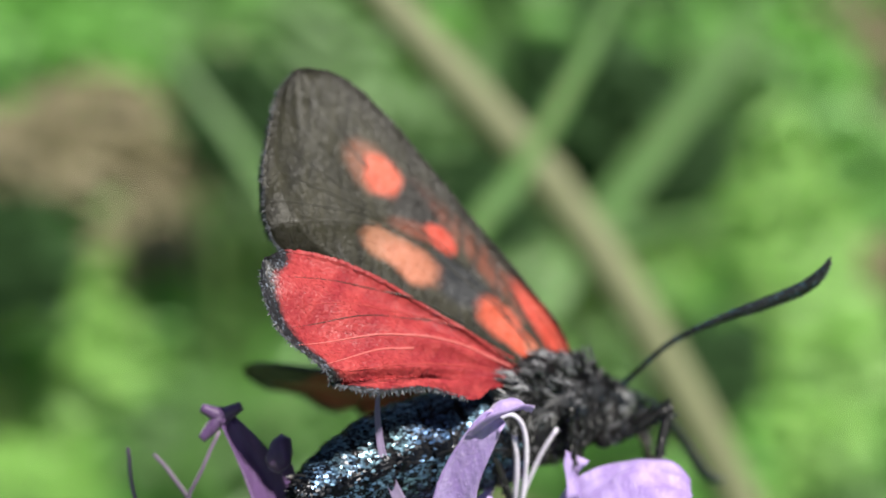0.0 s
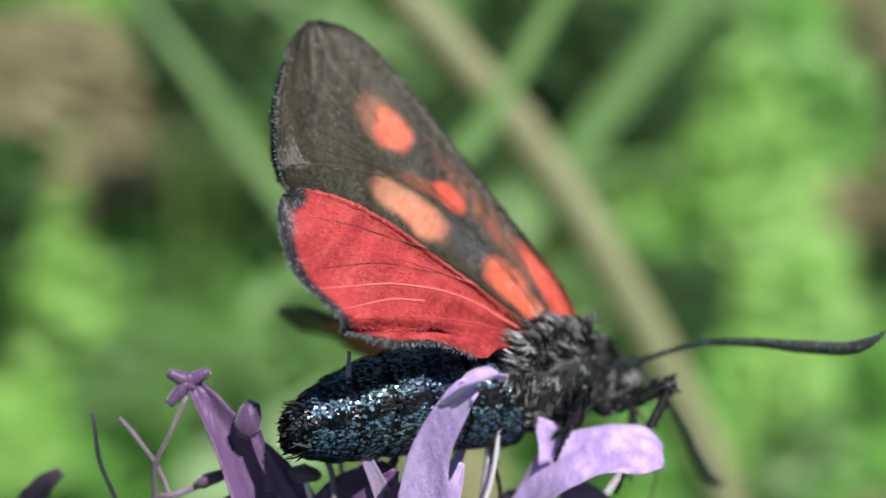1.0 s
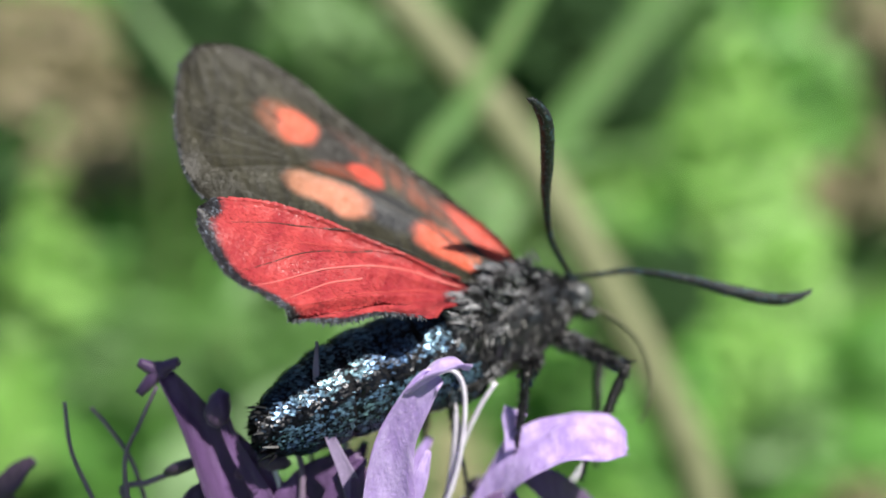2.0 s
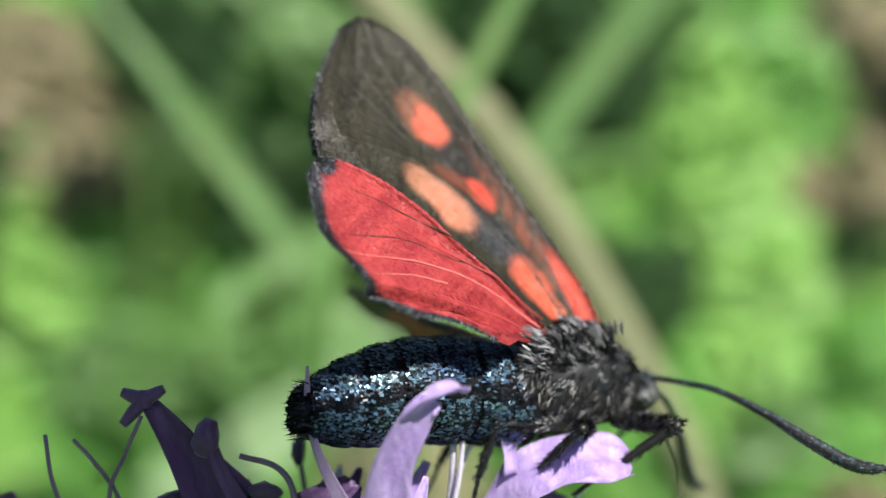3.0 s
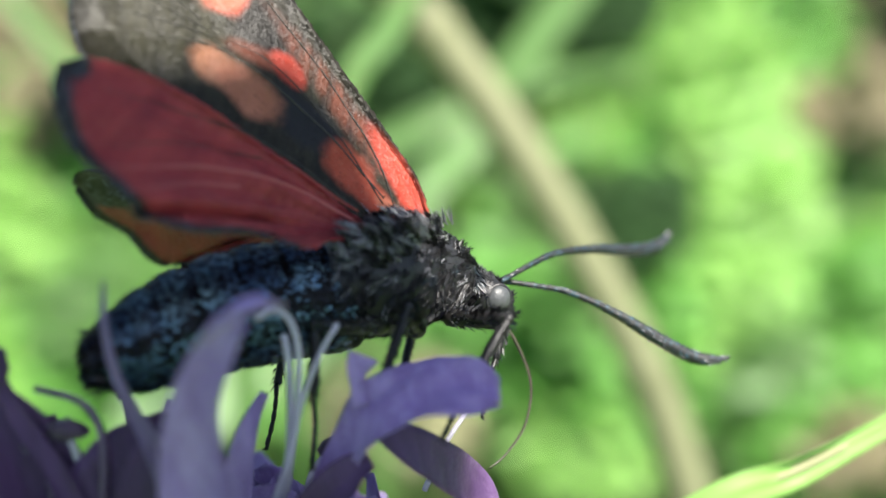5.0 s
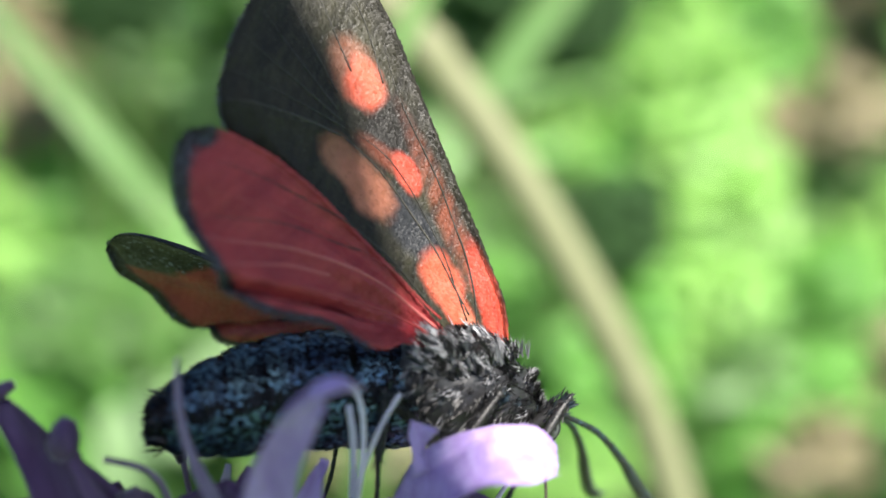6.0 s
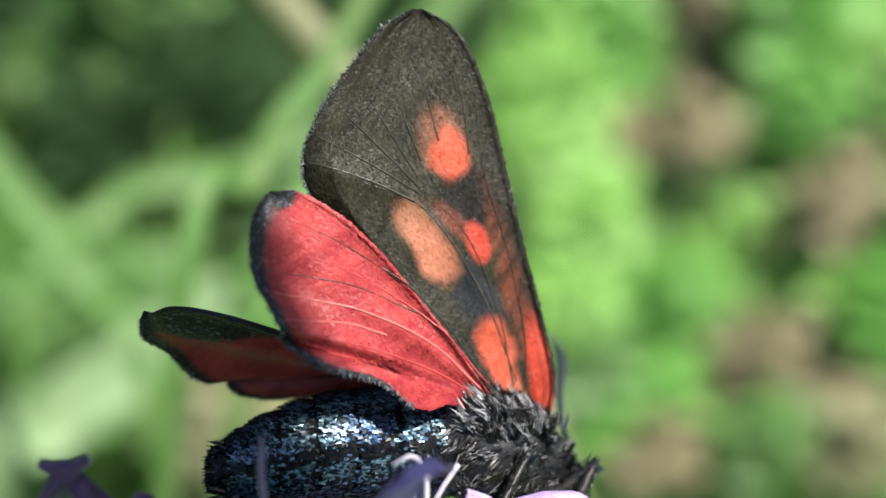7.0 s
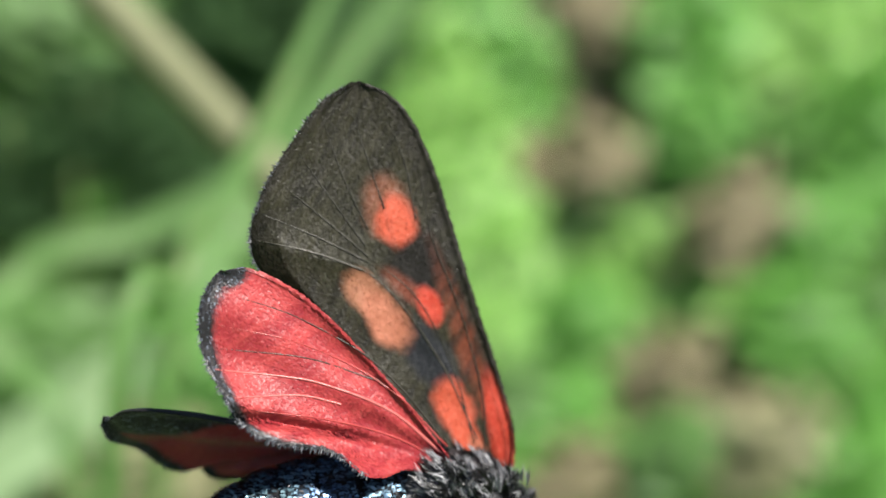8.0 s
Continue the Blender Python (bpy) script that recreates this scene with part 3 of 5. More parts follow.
    for ring, (count, spread, reach) in enumerate(((7, 0.55, 6.0), (11, 1.05, 8.0), (14, 1.5, 9.5))):
        for j in range(count):
            a = 2 * math.pi * (j + 0.37 * ring) / count
            way = Vector((math.sin(spread) * math.cos(a), math.sin(spread) * math.sin(a), math.cos(spread)))
            k += 1
            tip = FLOWER_BASE + way * reach
            if tip.z > -13.2:
                tip.z = -13.2
            # left florets darker: shade on that side of the head put into their colour
            floret(fl, FLOWER_BASE + way * 1.5, tip, 4, PURPLE_SHADE if (way.x < 0.1) else LILAC, 40 + k)
    stage_part("receptacle", blob(FLOWER_BASE, (3.4, 3.4, 2.6), 10, 16, 0.15), CALYX, fl, "green receptacle under the florets")
    for j in range(10):
        a = 2 * math.pi * j / 10
        o = Vector((math.cos(a), math.sin(a), 0))
        stage_part("sepal", petal([FLOWER_BASE + o * 2.6 + Vector((0, 0, -1)), FLOWER_BASE + o * 5 + Vector((0, 0, -2.2)), FLOWER_BASE + o * 7.5 + Vector((0, 0, -2.0))], [0.7, 1.2, 0.9, 0.15], (0, 0, 1), 0.2, 0.1, 0.2, 8, 5), CALYX, fl)
    foot = (STAGE.inverted() @ Vector((0.012, 0.02, -0.006))) / MM
    stage_part("flower_stem", tube([FLOWER_BASE, FLOWER_BASE + Vector((0.5, 1, -30)), FLOWER_BASE * 0.4 + foot * 0.6, foot], [0.8, 0.7, 0.9, 1.2], 9, 30), CALYX, fl, "slender hairy green stem")
    return tagged(fl, "purple and lilac field scabious flower head with pale stamens", "flower")


# ---- moth ----
HINGE_F, HINGE_H = Vector((0, -0.6, 0)), Vector((-1.75, -1.4, -0.35))
AXIS_F, AXIS_H = Vector((-6.2, 0, 14.3)).normalized(), Vector((-8.0, 0, 5.5)).normalized()
JOINT = Vector((-3.0, 0, -1.8))


def seg_distance(p, line):
    """Least distance from a point of the wing's plane to a line of points, and the side on which it lies (negative: before it)."""
    best, sign = 1e9, 1.0
    for (ax, az), (bx, bz) in zip(line, line[1:]):
        dx, dz = bx - ax, bz - az
        f = min(1.0, max(0.0, ((p.x - ax) * dx + (p.z - az) * dz) / (dx * dx + dz * dz)))
        ex, ez = p.x - ax - f * dx, p.z - az - f * dz
        d = math.hypot(ex, ez)
        if d < best:
            best, sign = d, (1.0 if dx * ez - dz * ex > 0 else -1.0)
    return best, sign


def wing(name, lead, trail, material, veins, parent, rim_at, relief, label, seed, ribs=()):
    """A thin wing in its own plane (x, z): front edge, hind edge, with its folds, raised veins and a fringe at the outer edge."""
    rng = random.Random(seed)
    nu, nv = 96, 56
    a, b = spline([(x, 0, z) for x, z in lead], nu), spline([(x, 0, z) for x, z in trail], nu)
    border = [(q.x, q.z) for q in b[nu // 8::3]] + [(b[-1].x, b[-1].z), (a[-1].x, a[-1].z), (a[-5].x, a[-5].z)]
    front, back, rims, vns = [], [], [], []
    for i in range(nu):
        s = i / (nu - 1)
        for j in range(nv):
            t = j / (nv - 1)
            p = a[i].lerp(b[i], t)
            chord = (a[i] - b[i]).length
            vein = max(max(0.0, 1 - abs(t - v) * chord / w) * g for v, w, g in veins) * min(1.0, 2 * (1 - s)) ** 1.5
            y = relief(p, s, t) + 0.08 * noise.noise(p * 0.6)
            thick = (0.045 if j not in (0, nv - 1) else 0.02) + 0.03 * vein * (1 - s) + (0.14 * (1 - s) if j <= 1 else 0)
            front.append((p.x, y - thick, p.z))
            back.append((p.x, y + thick, p.z))
            rims.append(rim_at(p, s, t, seg_distance(p, border)[0]))
            vns.append(vein * (0.9 - 0.5 * s))
    n = len(front)
    faces = []
    for i in range(nu - 1):
        for j in range(nv - 1):
            k = i * nv + j
            faces += [(k, k + 1, k + nv + 1, k + nv), (n + k, n + k + nv, n + k + nv + 1, n + k + 1)]
        for j in (0, nv - 1):
            k = i * nv + j
            faces.append((k, k + nv, n + k + nv, n + k) if j == 0 else (k + nv, k, n + k, n + k + nv))
    for i in (0, nu - 1):
        for j in range(nv - 1):
            k = i * nv + j
            faces.append((k + 1, k, n + k, n + k + 1) if i == 0 else (k, k + 1, n + k + 1, n + k))
    w = part(name, front + back, faces, material, parent, label, attrs={"rim": rims * 2, "vein": vns * 2})
    spots = []
    for i in range(nu // 4, nu - 1):
        for _ in range(6):
            f = rng.random()
            root = Vector(front[i * nv + nv - 1]).lerp(Vector(front[(i + 1) * nv + nv - 1]), f)
            run = (b[i + 1] - b[i])
            if run.length < 1e-5:
                continue
            out = Vector((-run.z, 0, run.x)).normalized()
            if out.dot(root - a[i]) < 0:
                out = -out
            spots.append((root - out * 0.08, (out + Vector((rng.gauss(0, 0.3), rng.gauss(0, 0.2), rng.gauss(0, 0.3)))).normalized()))
    part("fringe", *hairs(spots, 0.22, 0.05, rng, 0.2)[:2], FRINGE, w)
    spots = []
    for _ in range(15000):
        i, j = rng.randrange(nu - 1), rng.randrange(0, nv - 1)
        fi, fj = rng.random(), rng.random()
        k = i * nv + j
        p0, p1, p2 = Vector(front[k]), Vector(front[k + nv]), Vector(front[k + 1])
        run, across = p1 - p0, p2 - p0
        up = across.cross(run)
        if run.length < 1e-5 or up.length < 1e-7:
            continue
        up = up.normalized() if up.y < 0 else -up.normalized()
        spots.append((p0 + run * fi + across * fj + up * 0.012, run.normalized(), up, rims[k] + (rims[k + 1] - rims[k]) * fj, vns[k] + (vns[k + 1] - vns[k]) * fj))
    for line, radius, stuff in ribs:
        pts = []
        for q in spline([(x, 0, z) for x, z in line], 22):
            k = min(range(n), key=lambda i: (front[i][0] - q.x) ** 2 + (front[i][2] - q.z) ** 2)
            pts.append(Vector((q.x, front[k][1] - 0.012, q.z)))
        part("vein", *tube(pts, [radius * 1.1, radius, radius * 0.8, radius * 0.35], 6, 44), stuff, w)
    v, f, r, g = scales(spots, 0.15, 0.085, rng, 0.085)
    part("scale_coat", v, f, material, w, smooth=False, attrs={"rim": r, "vein": g})["kind"] = "stuff"
    return w


FORE_LEAD = [(1.15, -0.5), (1.2, 0.8), (0.62, 3.0), (-0.4, 6.0), (-1.35, 9.0), (-2.2, 11.4), (-3.0, 12.9), (-3.75, 13.65), (-4.6, 14.0)]
FORE_TRAIL = [(-1.2, -0.5), (-3.0, 1.3), (-5.7, 4.3), (-7.7, 6.3), (-8.62, 7.3), (-8.9, 8.5), (-8.5, 9.9), (-7.85, 11.1), (-6.5, 13.1), (-5.3, 14.0)]
HIND_LEAD = [(0.3, 0.3), (-1.5, 2.5), (-3.45, 4.65), (-5.25, 6.3), (-6.45, 7.05), (-7.5, 7.4), (-8.2, 7.3)]
HIND_TRAIL = [(-0.1, -0.1), (-1.6, 0.1), (-2.6, -0.1), (-3.5, 0.05), (-4.3, 0.75), (-5.2, 1.0), (-6.5, 1.2), (-7.6, 1.75), (-8.5, 2.95), (-9.05, 4.3), (-9.25, 5.8), (-8.85, 6.9)]
FORE_FOLD = ((-9.3, 8.15), (-6.8, 7.65), (-4.7, 7.1), (-3.2, 5.75), (-1.5, 3.3), (-0.2, 0.6), (0.1, -0.8))
HIND_FOLD = ((-9.3, 2.3), (-6.3, 1.95), (-4.0, 1.45), (-1.9, 0.9), (0.4, 0.25))

# place across the wing, width in mm, strength
FORE_VEINS = ((0.08, 0.10, 0.9), (0.19, 0.08, 0.6), (0.31, 0.07, 0.5), (0.83, 0.08, 0.5))
HIND_VEINS = ((0.05, 0.09, 0.5), (0.18, 0.07, 0.35), (0.33, 0.08, 0.4), (0.52, 0.07, 0.3))


def fore_relief(p, s, t):
    d, side = seg_distance(p, FORE_FOLD)
    back = max(0.0, -side * d)
    grow = min(1.0, 3 * s)
    pleat = 0.035 * math.sin(t * 34) * max(0.0, s - 0.45)
    roll = 4.2 * max(0.0, t - 0.87) * min(1.0, 5 * s) * max(0.0, min(1.0, (0.62 - s) * 8))
    return 0.30 * math.sin(t * math.pi) * (1 - 0.3 * s) + grow * (0.11 * back - 0.05 * math.exp(-(d / 0.3) ** 2)) + pleat + roll


def hind_relief(p, s, t):
    d, side = seg_distance(p, HIND_FOLD)
    low = -side * d
    turn = math.degrees(math.atan2(p.z - 0.3, 0.5 - p.x))
    grow = min(1.0, 3 * s)
    pleat = 0.15 * math.sin(radians(turn * 19)) * min(1.0, math.hypot(p.x, p.z) / 6) * min(1.0, 6 * (1 - s))
    groove = 0.42 * math.exp(-(d / 0.2) ** 2)
    return 0.30 * math.sin(t * math.pi) * (1 - 0.3 * s) + pleat + grow * (groove - 0.55 * max(0.0, low) - 0.14 * math.exp(-((low + 1.1) / 0.8) ** 2))


def fore_rim_shade(p, s, t, d):
    # real margin; inner hind edge wider, for painted shade beside the hindwing
    return min(1.0, max(0.0, 1 - t * 7) * 0.9 + max(0.0, 1 - d / (1.3 if s < 0.6 else 0.45)) * min(1.0, max(0.0, (s - 0.08) * 8)))


def hind_rim(p, s, t, d):
    wide = 0.72 + 0.50 * max(0.0, min(1.0, (p.z - 3.5) / 3))
    if p.z < 3.0:
        wide *= max(0.35, p.z / 3.0)
    if p.x > -4.6 and p.z < 1.5:
        wide = 0.2
    return min(1.0, max(0.0, 1 - d / wide) * 1.2 * min(1.0, max(0.0, (s - 0.25) * 6)))


def far_dark_half(p, s, t, d):
    # the rim, and a wide dark field over the front half and tip
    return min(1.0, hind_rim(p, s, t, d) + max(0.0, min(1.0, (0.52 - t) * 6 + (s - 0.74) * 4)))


FORE_RIBS = (
    # first two: painted highlight along the fold; the rest are veins
    (FORE_FOLD[5:0:-1], 0.035, FOLD_GLINT), (((-4.7, 7.1), (-6.6, 7.75), (-8.7, 8.2)), 0.04, FOLD_GLINT),
    (((-4.4, 7.35), (-6.4, 8.3), (-8.5, 9.15)), 0.035, DARK_VEIN), (((-4.5, 7.6), (-6.2, 9.0), (-8.0, 10.4)), 0.035, DARK_VEIN), (((-4.6, 8.0), (-5.9, 9.7), (-7.3, 11.6)), 0.032, DARK_VEIN),
    (((-4.5, 8.6), (-5.4, 10.4), (-6.3, 12.8)), 0.03, DARK_VEIN), (((-3.9, 9.4), (-4.6, 11.4), (-5.3, 13.4)), 0.028, DARK_VEIN), (((-2.7, 9.0), (-3.1, 11.0), (-3.9, 13.1)), 0.03, DARK_VEIN),
    (((0.1, -0.2), (0.0, 2.2), (-0.9, 5.4), (-2.1, 8.4), (-2.5, 10.6)), 0.035, DARK_VEIN), (((-0.3, 0.4), (-1.2, 3.4), (-2.6, 6.0), (-4.3, 7.5)), 0.03, DARK_VEIN),
)
HIND_RIBS = (
    (((0.0, 0.6), (-2.0, 2.2), (-4.6, 3.25), (-6.3, 3.6), (-8.7, 3.85)), 0.055, SHEEN_VEIN), (((-4.0, 2.55), (-5.6, 2.9), (-8.1, 2.85)), 0.045, SHEEN_VEIN), (((0.0, 0.4), (-2.0, 1.35), (-4.5, 2.0), (-7.3, 2.4)), 0.045, PALE_VEIN),
    (((0.1, 0.9), (-2.6, 3.4), (-5.4, 4.7), (-8.6, 5.4)), 0.035, PALE_VEIN), (((0.1, 1.0), (-2.6, 3.9), (-5.4, 5.6), (-8.3, 6.5)), 0.035, DARK_VEIN), (((-2.6, 3.4), (-5.2, 4.2), (-8.6, 4.6)), 0.03, DARK_VEIN),
)


def ease3(rows, s):
    """A point and a radius from evenly spaced rows at s in 0..1."""
    return [ease([r[k] for r in rows], s) for k in range(len(rows[0]))]


# axis of the thorax: x, z, half height, half width
THORAX = ((-3.4, -1.3, 1.55, 1.5), (-2.2, -1.35, 2.0, 1.9), (-0.9, -2.0, 2.3, 2.0), (0.35, -2.65, 2.0, 1.75), (1.4, -3.05, 1.42, 1.28), (2.0, -3.35, 0.98, 0.92), (2.35, -3.55, 0.45, 0.45))


def thorax_at(s, a):
    """Place and outward way on the thorax at s along it and the angle a round it."""
    x, z, h, w = ease3(THORAX, s)
    axis = Vector((0.86, 0, -0.51))
    up = Vector((0.51, 0, 0.86))
    out = Vector((0, 1, 0)) * math.cos(a) * w + up * math.sin(a) * h
    return Vector((x, 0, z)) + out, out.normalized(), axis


def tufts(spot_at, count, per, rng, lift, flow, spread, pale_at):
    """Bristles in clumps: each clump leans one way and is dark or pale as a whole."""
    spots = []
    for _ in range(count):
        root, out, axis = spot_at(rng)
        lean = flow + noise.noise_vector(root * 1.7) * 1.5
        lean = (lean - out * lean.dot(out)).normalized()
        way = (lean + out * lift * rng.uniform(0.5, 1.6)).normalized()
        side = way.cross(out).normalized()
        pale = pale_at(root, rng)
        for _ in range(per):
            u = rng.gauss(0, 1) * spread
            r = root + side * u + lean * rng.gauss(0, spread) - out * 0.06
            spots.append((r, (way - side * u * 0.8 + Vector((rng.gauss(0, 0.12), rng.gauss(0, 0.12), rng.gauss(0, 0.12)))).normalized(), pale + rng.uniform(-0.12, 0.12)))
    return spots


def abdomen_radius(s):
    return ease([1.7, 1.95, 2.0, 1.97, 1.85, 1.6, 1.2, 0.7], s)


def abdomen(parent):
    rng = random.Random(5)
    ab = new("abdomen")
    ab.parent = parent
    ab.location = JOINT * MM
    path = spline([(0.9, 0, -0.55), (-1.6, 0, -0.25), (-4.4, 0, -0.45), (-6.7, 0, -0.95), (-8.2, 0, -1.3)], 71)
    verts, faces, sides = [], [], 32
    spots, bare = [], []
    for k, c in enumerate(path):
        s = k / 70
        ring = s * 7.5 % 1
        groove = 1 - 0.09 * max(0.0, 1 - min(ring, 1 - ring) / 0.10) + 0.035 * math.sin(math.pi * ring)
        r = abdomen_radius(s) * groove
        for j in range(sides):
            a = 2 * math.pi * j / sides
            d = Vector((0, math.cos(a), math.sin(a)))
            verts.append(c + Vector((0, d.y * r * 0.92, d.z * r)))
            if k > 3:
                for _ in range(8):
                    b = a + rng.uniform(-0.12, 0.12)
                    e = Vector((0, math.cos(b), math.sin(b)))
                    stripe = abs(math.sin(b) - 0.10 - 0.06 * math.sin(s * 47)) < 0.15
                    dark = stripe or min(ring, 1 - ring) < 0.08 or s > 0.9 + rng.gauss(0, 0.04) or rng.random() < 0.15
                    spots.append((c + Vector((rng.uniform(-0.12, 0.12), e.y * r * 0.92, e.z * r)), (e * 0.1 + Vector((-1, rng.gauss(0, 0.3), rng.gauss(0, 0.3)))).normalized(), e, 1.0 if dark and rng.random() < 0.9 else 0.0, 0))
    for k in range(70):
        for j in range(sides):
            faces.append((k * sides + j, k * sides + (j + 1) % sides, (k + 1) * sides + (j + 1) % sides, (k + 1) * sides + j))
    faces += [tuple(range(sides))[::-1], tuple(range(70 * sides, 71 * sides))]
    part("abdomen_skin", verts, faces, SKIN, ab)
    v, f, dark, _ = scales(spots, 0.17, 0.10, rng, 0.15)
    part("scale_coat", v, f, SCALES, ab, "metallic blue-black body scales", attrs={"bare": dark})["kind"] = "stuff"
    tail = [(path[-1] + Vector((0.3, rng.gauss(0, 0.35), rng.gauss(0, 0.4))), Vector((-1, rng.gauss(0, 0.35), rng.gauss(-0.1, 0.4))).normalized(), 0.2) for _ in range(260)]
    fur("tail_tuft", tail, 0.6, 0.09, rng, 0.1, ab)
    return ab


def leg(parent, hip, thigh, shin, thick, seed):
    """A jointed leg: the thigh lies along x from the hip, the shin with the foot along x from the knee."""
    rng = random.Random(seed)
    lg = part("leg", *join(blob((0.0, 0, 0.0), (0.5, 0.34, 0.38), 8, 12, 0.2), tube([(0, 0, 0), (thigh * 0.45, 0, 0.06), (thigh, 0, 0)], [thick * 1.25, thick * 1.35, thick * 0.8], 10, 12)), LEG, parent)
    lg.location = Vector(hip) * MM
    shank, rest = shin * 0.52, shin * 0.48
    pieces = [blob((0, 0, 0), (thick * 0.9, thick * 0.85, thick * 0.85), 8, 10), tube([(0, 0, 0), (shank * 0.5, 0, 0.05), (shank, 0, 0)], [thick * 0.7, thick * 0.85, thick * 0.6], 9, 12)]
    for k in range(5):
        x0, x1 = shank + rest * k / 5, shank + rest * (k + 1) / 5
        z0, z1 = 0.10 * math.sin(k * 0.6), 0.10 * math.sin((k + 1) * 0.6)
        pieces.append(tube([(x0, 0, z0), (x0 * 0.4 + x1 * 0.6, 0, z0 * 0.4 + z1 * 0.6), (x1, 0, z1)], [thick * 0.34, thick * 0.46, thick * 0.38], 7, 6))
    for e in (-1, 1):
        pieces.append(tube([(shin - 0.05, 0, 0.05), (shin + 0.12, e * 0.08, 0.02), (shin + 0.18, e * 0.14, -0.08)], [0.06, 0.05, 0.015], 6, 6))
        pieces.append(tube([(shank - 0.1, 0, 0), (shank + 0.3, e * 0.18, -0.12)], [0.05, 0.012], 6, 5))
    sh = part("shin", *join(*pieces), LEG, lg)
    sh.location = (thigh * MM, 0, 0)
    spots = []
    for _ in range(420):
        x = rng.random() ** 1.3 * thigh
        d = Vector((0, rng.gauss(0, 1), rng.gauss(0, 1))).normalized()
        spots.append((Vector((x, 0, 0)) + d * thick * 1.1, (d * 0.5 + Vector((1, 0, 0))).normalized(), 0.95 if x < 0.35 * thigh and rng.random() < 0.6 else 0.5))
    fur("bristles", spots, 0.38, 0.06, rng, 0.2, lg)
    spots = []
    for _ in range(130):
        x = rng.random() * shank
        d = Vector((0, rng.gauss(0, 1), rng.gauss(0, 1))).normalized()
        spots.append((Vector((x, 0, 0)) + d * thick * 0.65, (d * 0.5 + Vector((1, 0, 0))).normalized(), 0.5))
    fur("shin_bristles", spots, 0.25, 0.04, rng, 0.2, sh)
    return lg, sh


def antenna(parent, side):
    pts = [(0, 0, 0), (0.75, 0, 0.14), (1.6, 0, 0.29), (3.0, 0, 0.44), (5.0, 0, 0.22), (6.7, 0, -0.16), (8.4, 0, -0.44), (9.4, 0, -0.26), (9.9, 0, 0.03)]
    verts, faces = tube(pts, [0.13, 0.085, 0.085, 0.10, 0.12, 0.16, 0.22, 0.25, 0.23, 0.12, 0.03], 12, 110)
    for k in range(110):
        f = 1 + 0.13 * (k % 2)
        c = sum((verts[k * 12 + j] for j in range(12)), Vector()) / 12
        for j in range(12):
            verts[k * 12 + j] = c + (verts[k * 12 + j] - c) * f
    an = part("antenna", verts, faces, ANTENNA, parent, "black clubbed antenna with a blue sheen")
    rng = random.Random(70 + side)
    spots = []
    for _ in range(900):
        k = rng.randrange(4, 104)
        j = rng.randrange(12)
        c = sum((verts[k * 12 + q] for q in range(12)), Vector()) / 12
        out = (verts[k * 12 + j] - c).normalized()
        spots.append((verts[k * 12 + j] - out * 0.01, (out * 0.25 + (verts[(k + 2) * 12] - verts[k * 12]).normalized()).normalized(), 0.45 + 0.35 * (k > 60)))
    fur("antenna_fur", spots, 0.11, 0.04, rng, 0.1, an)
    return an


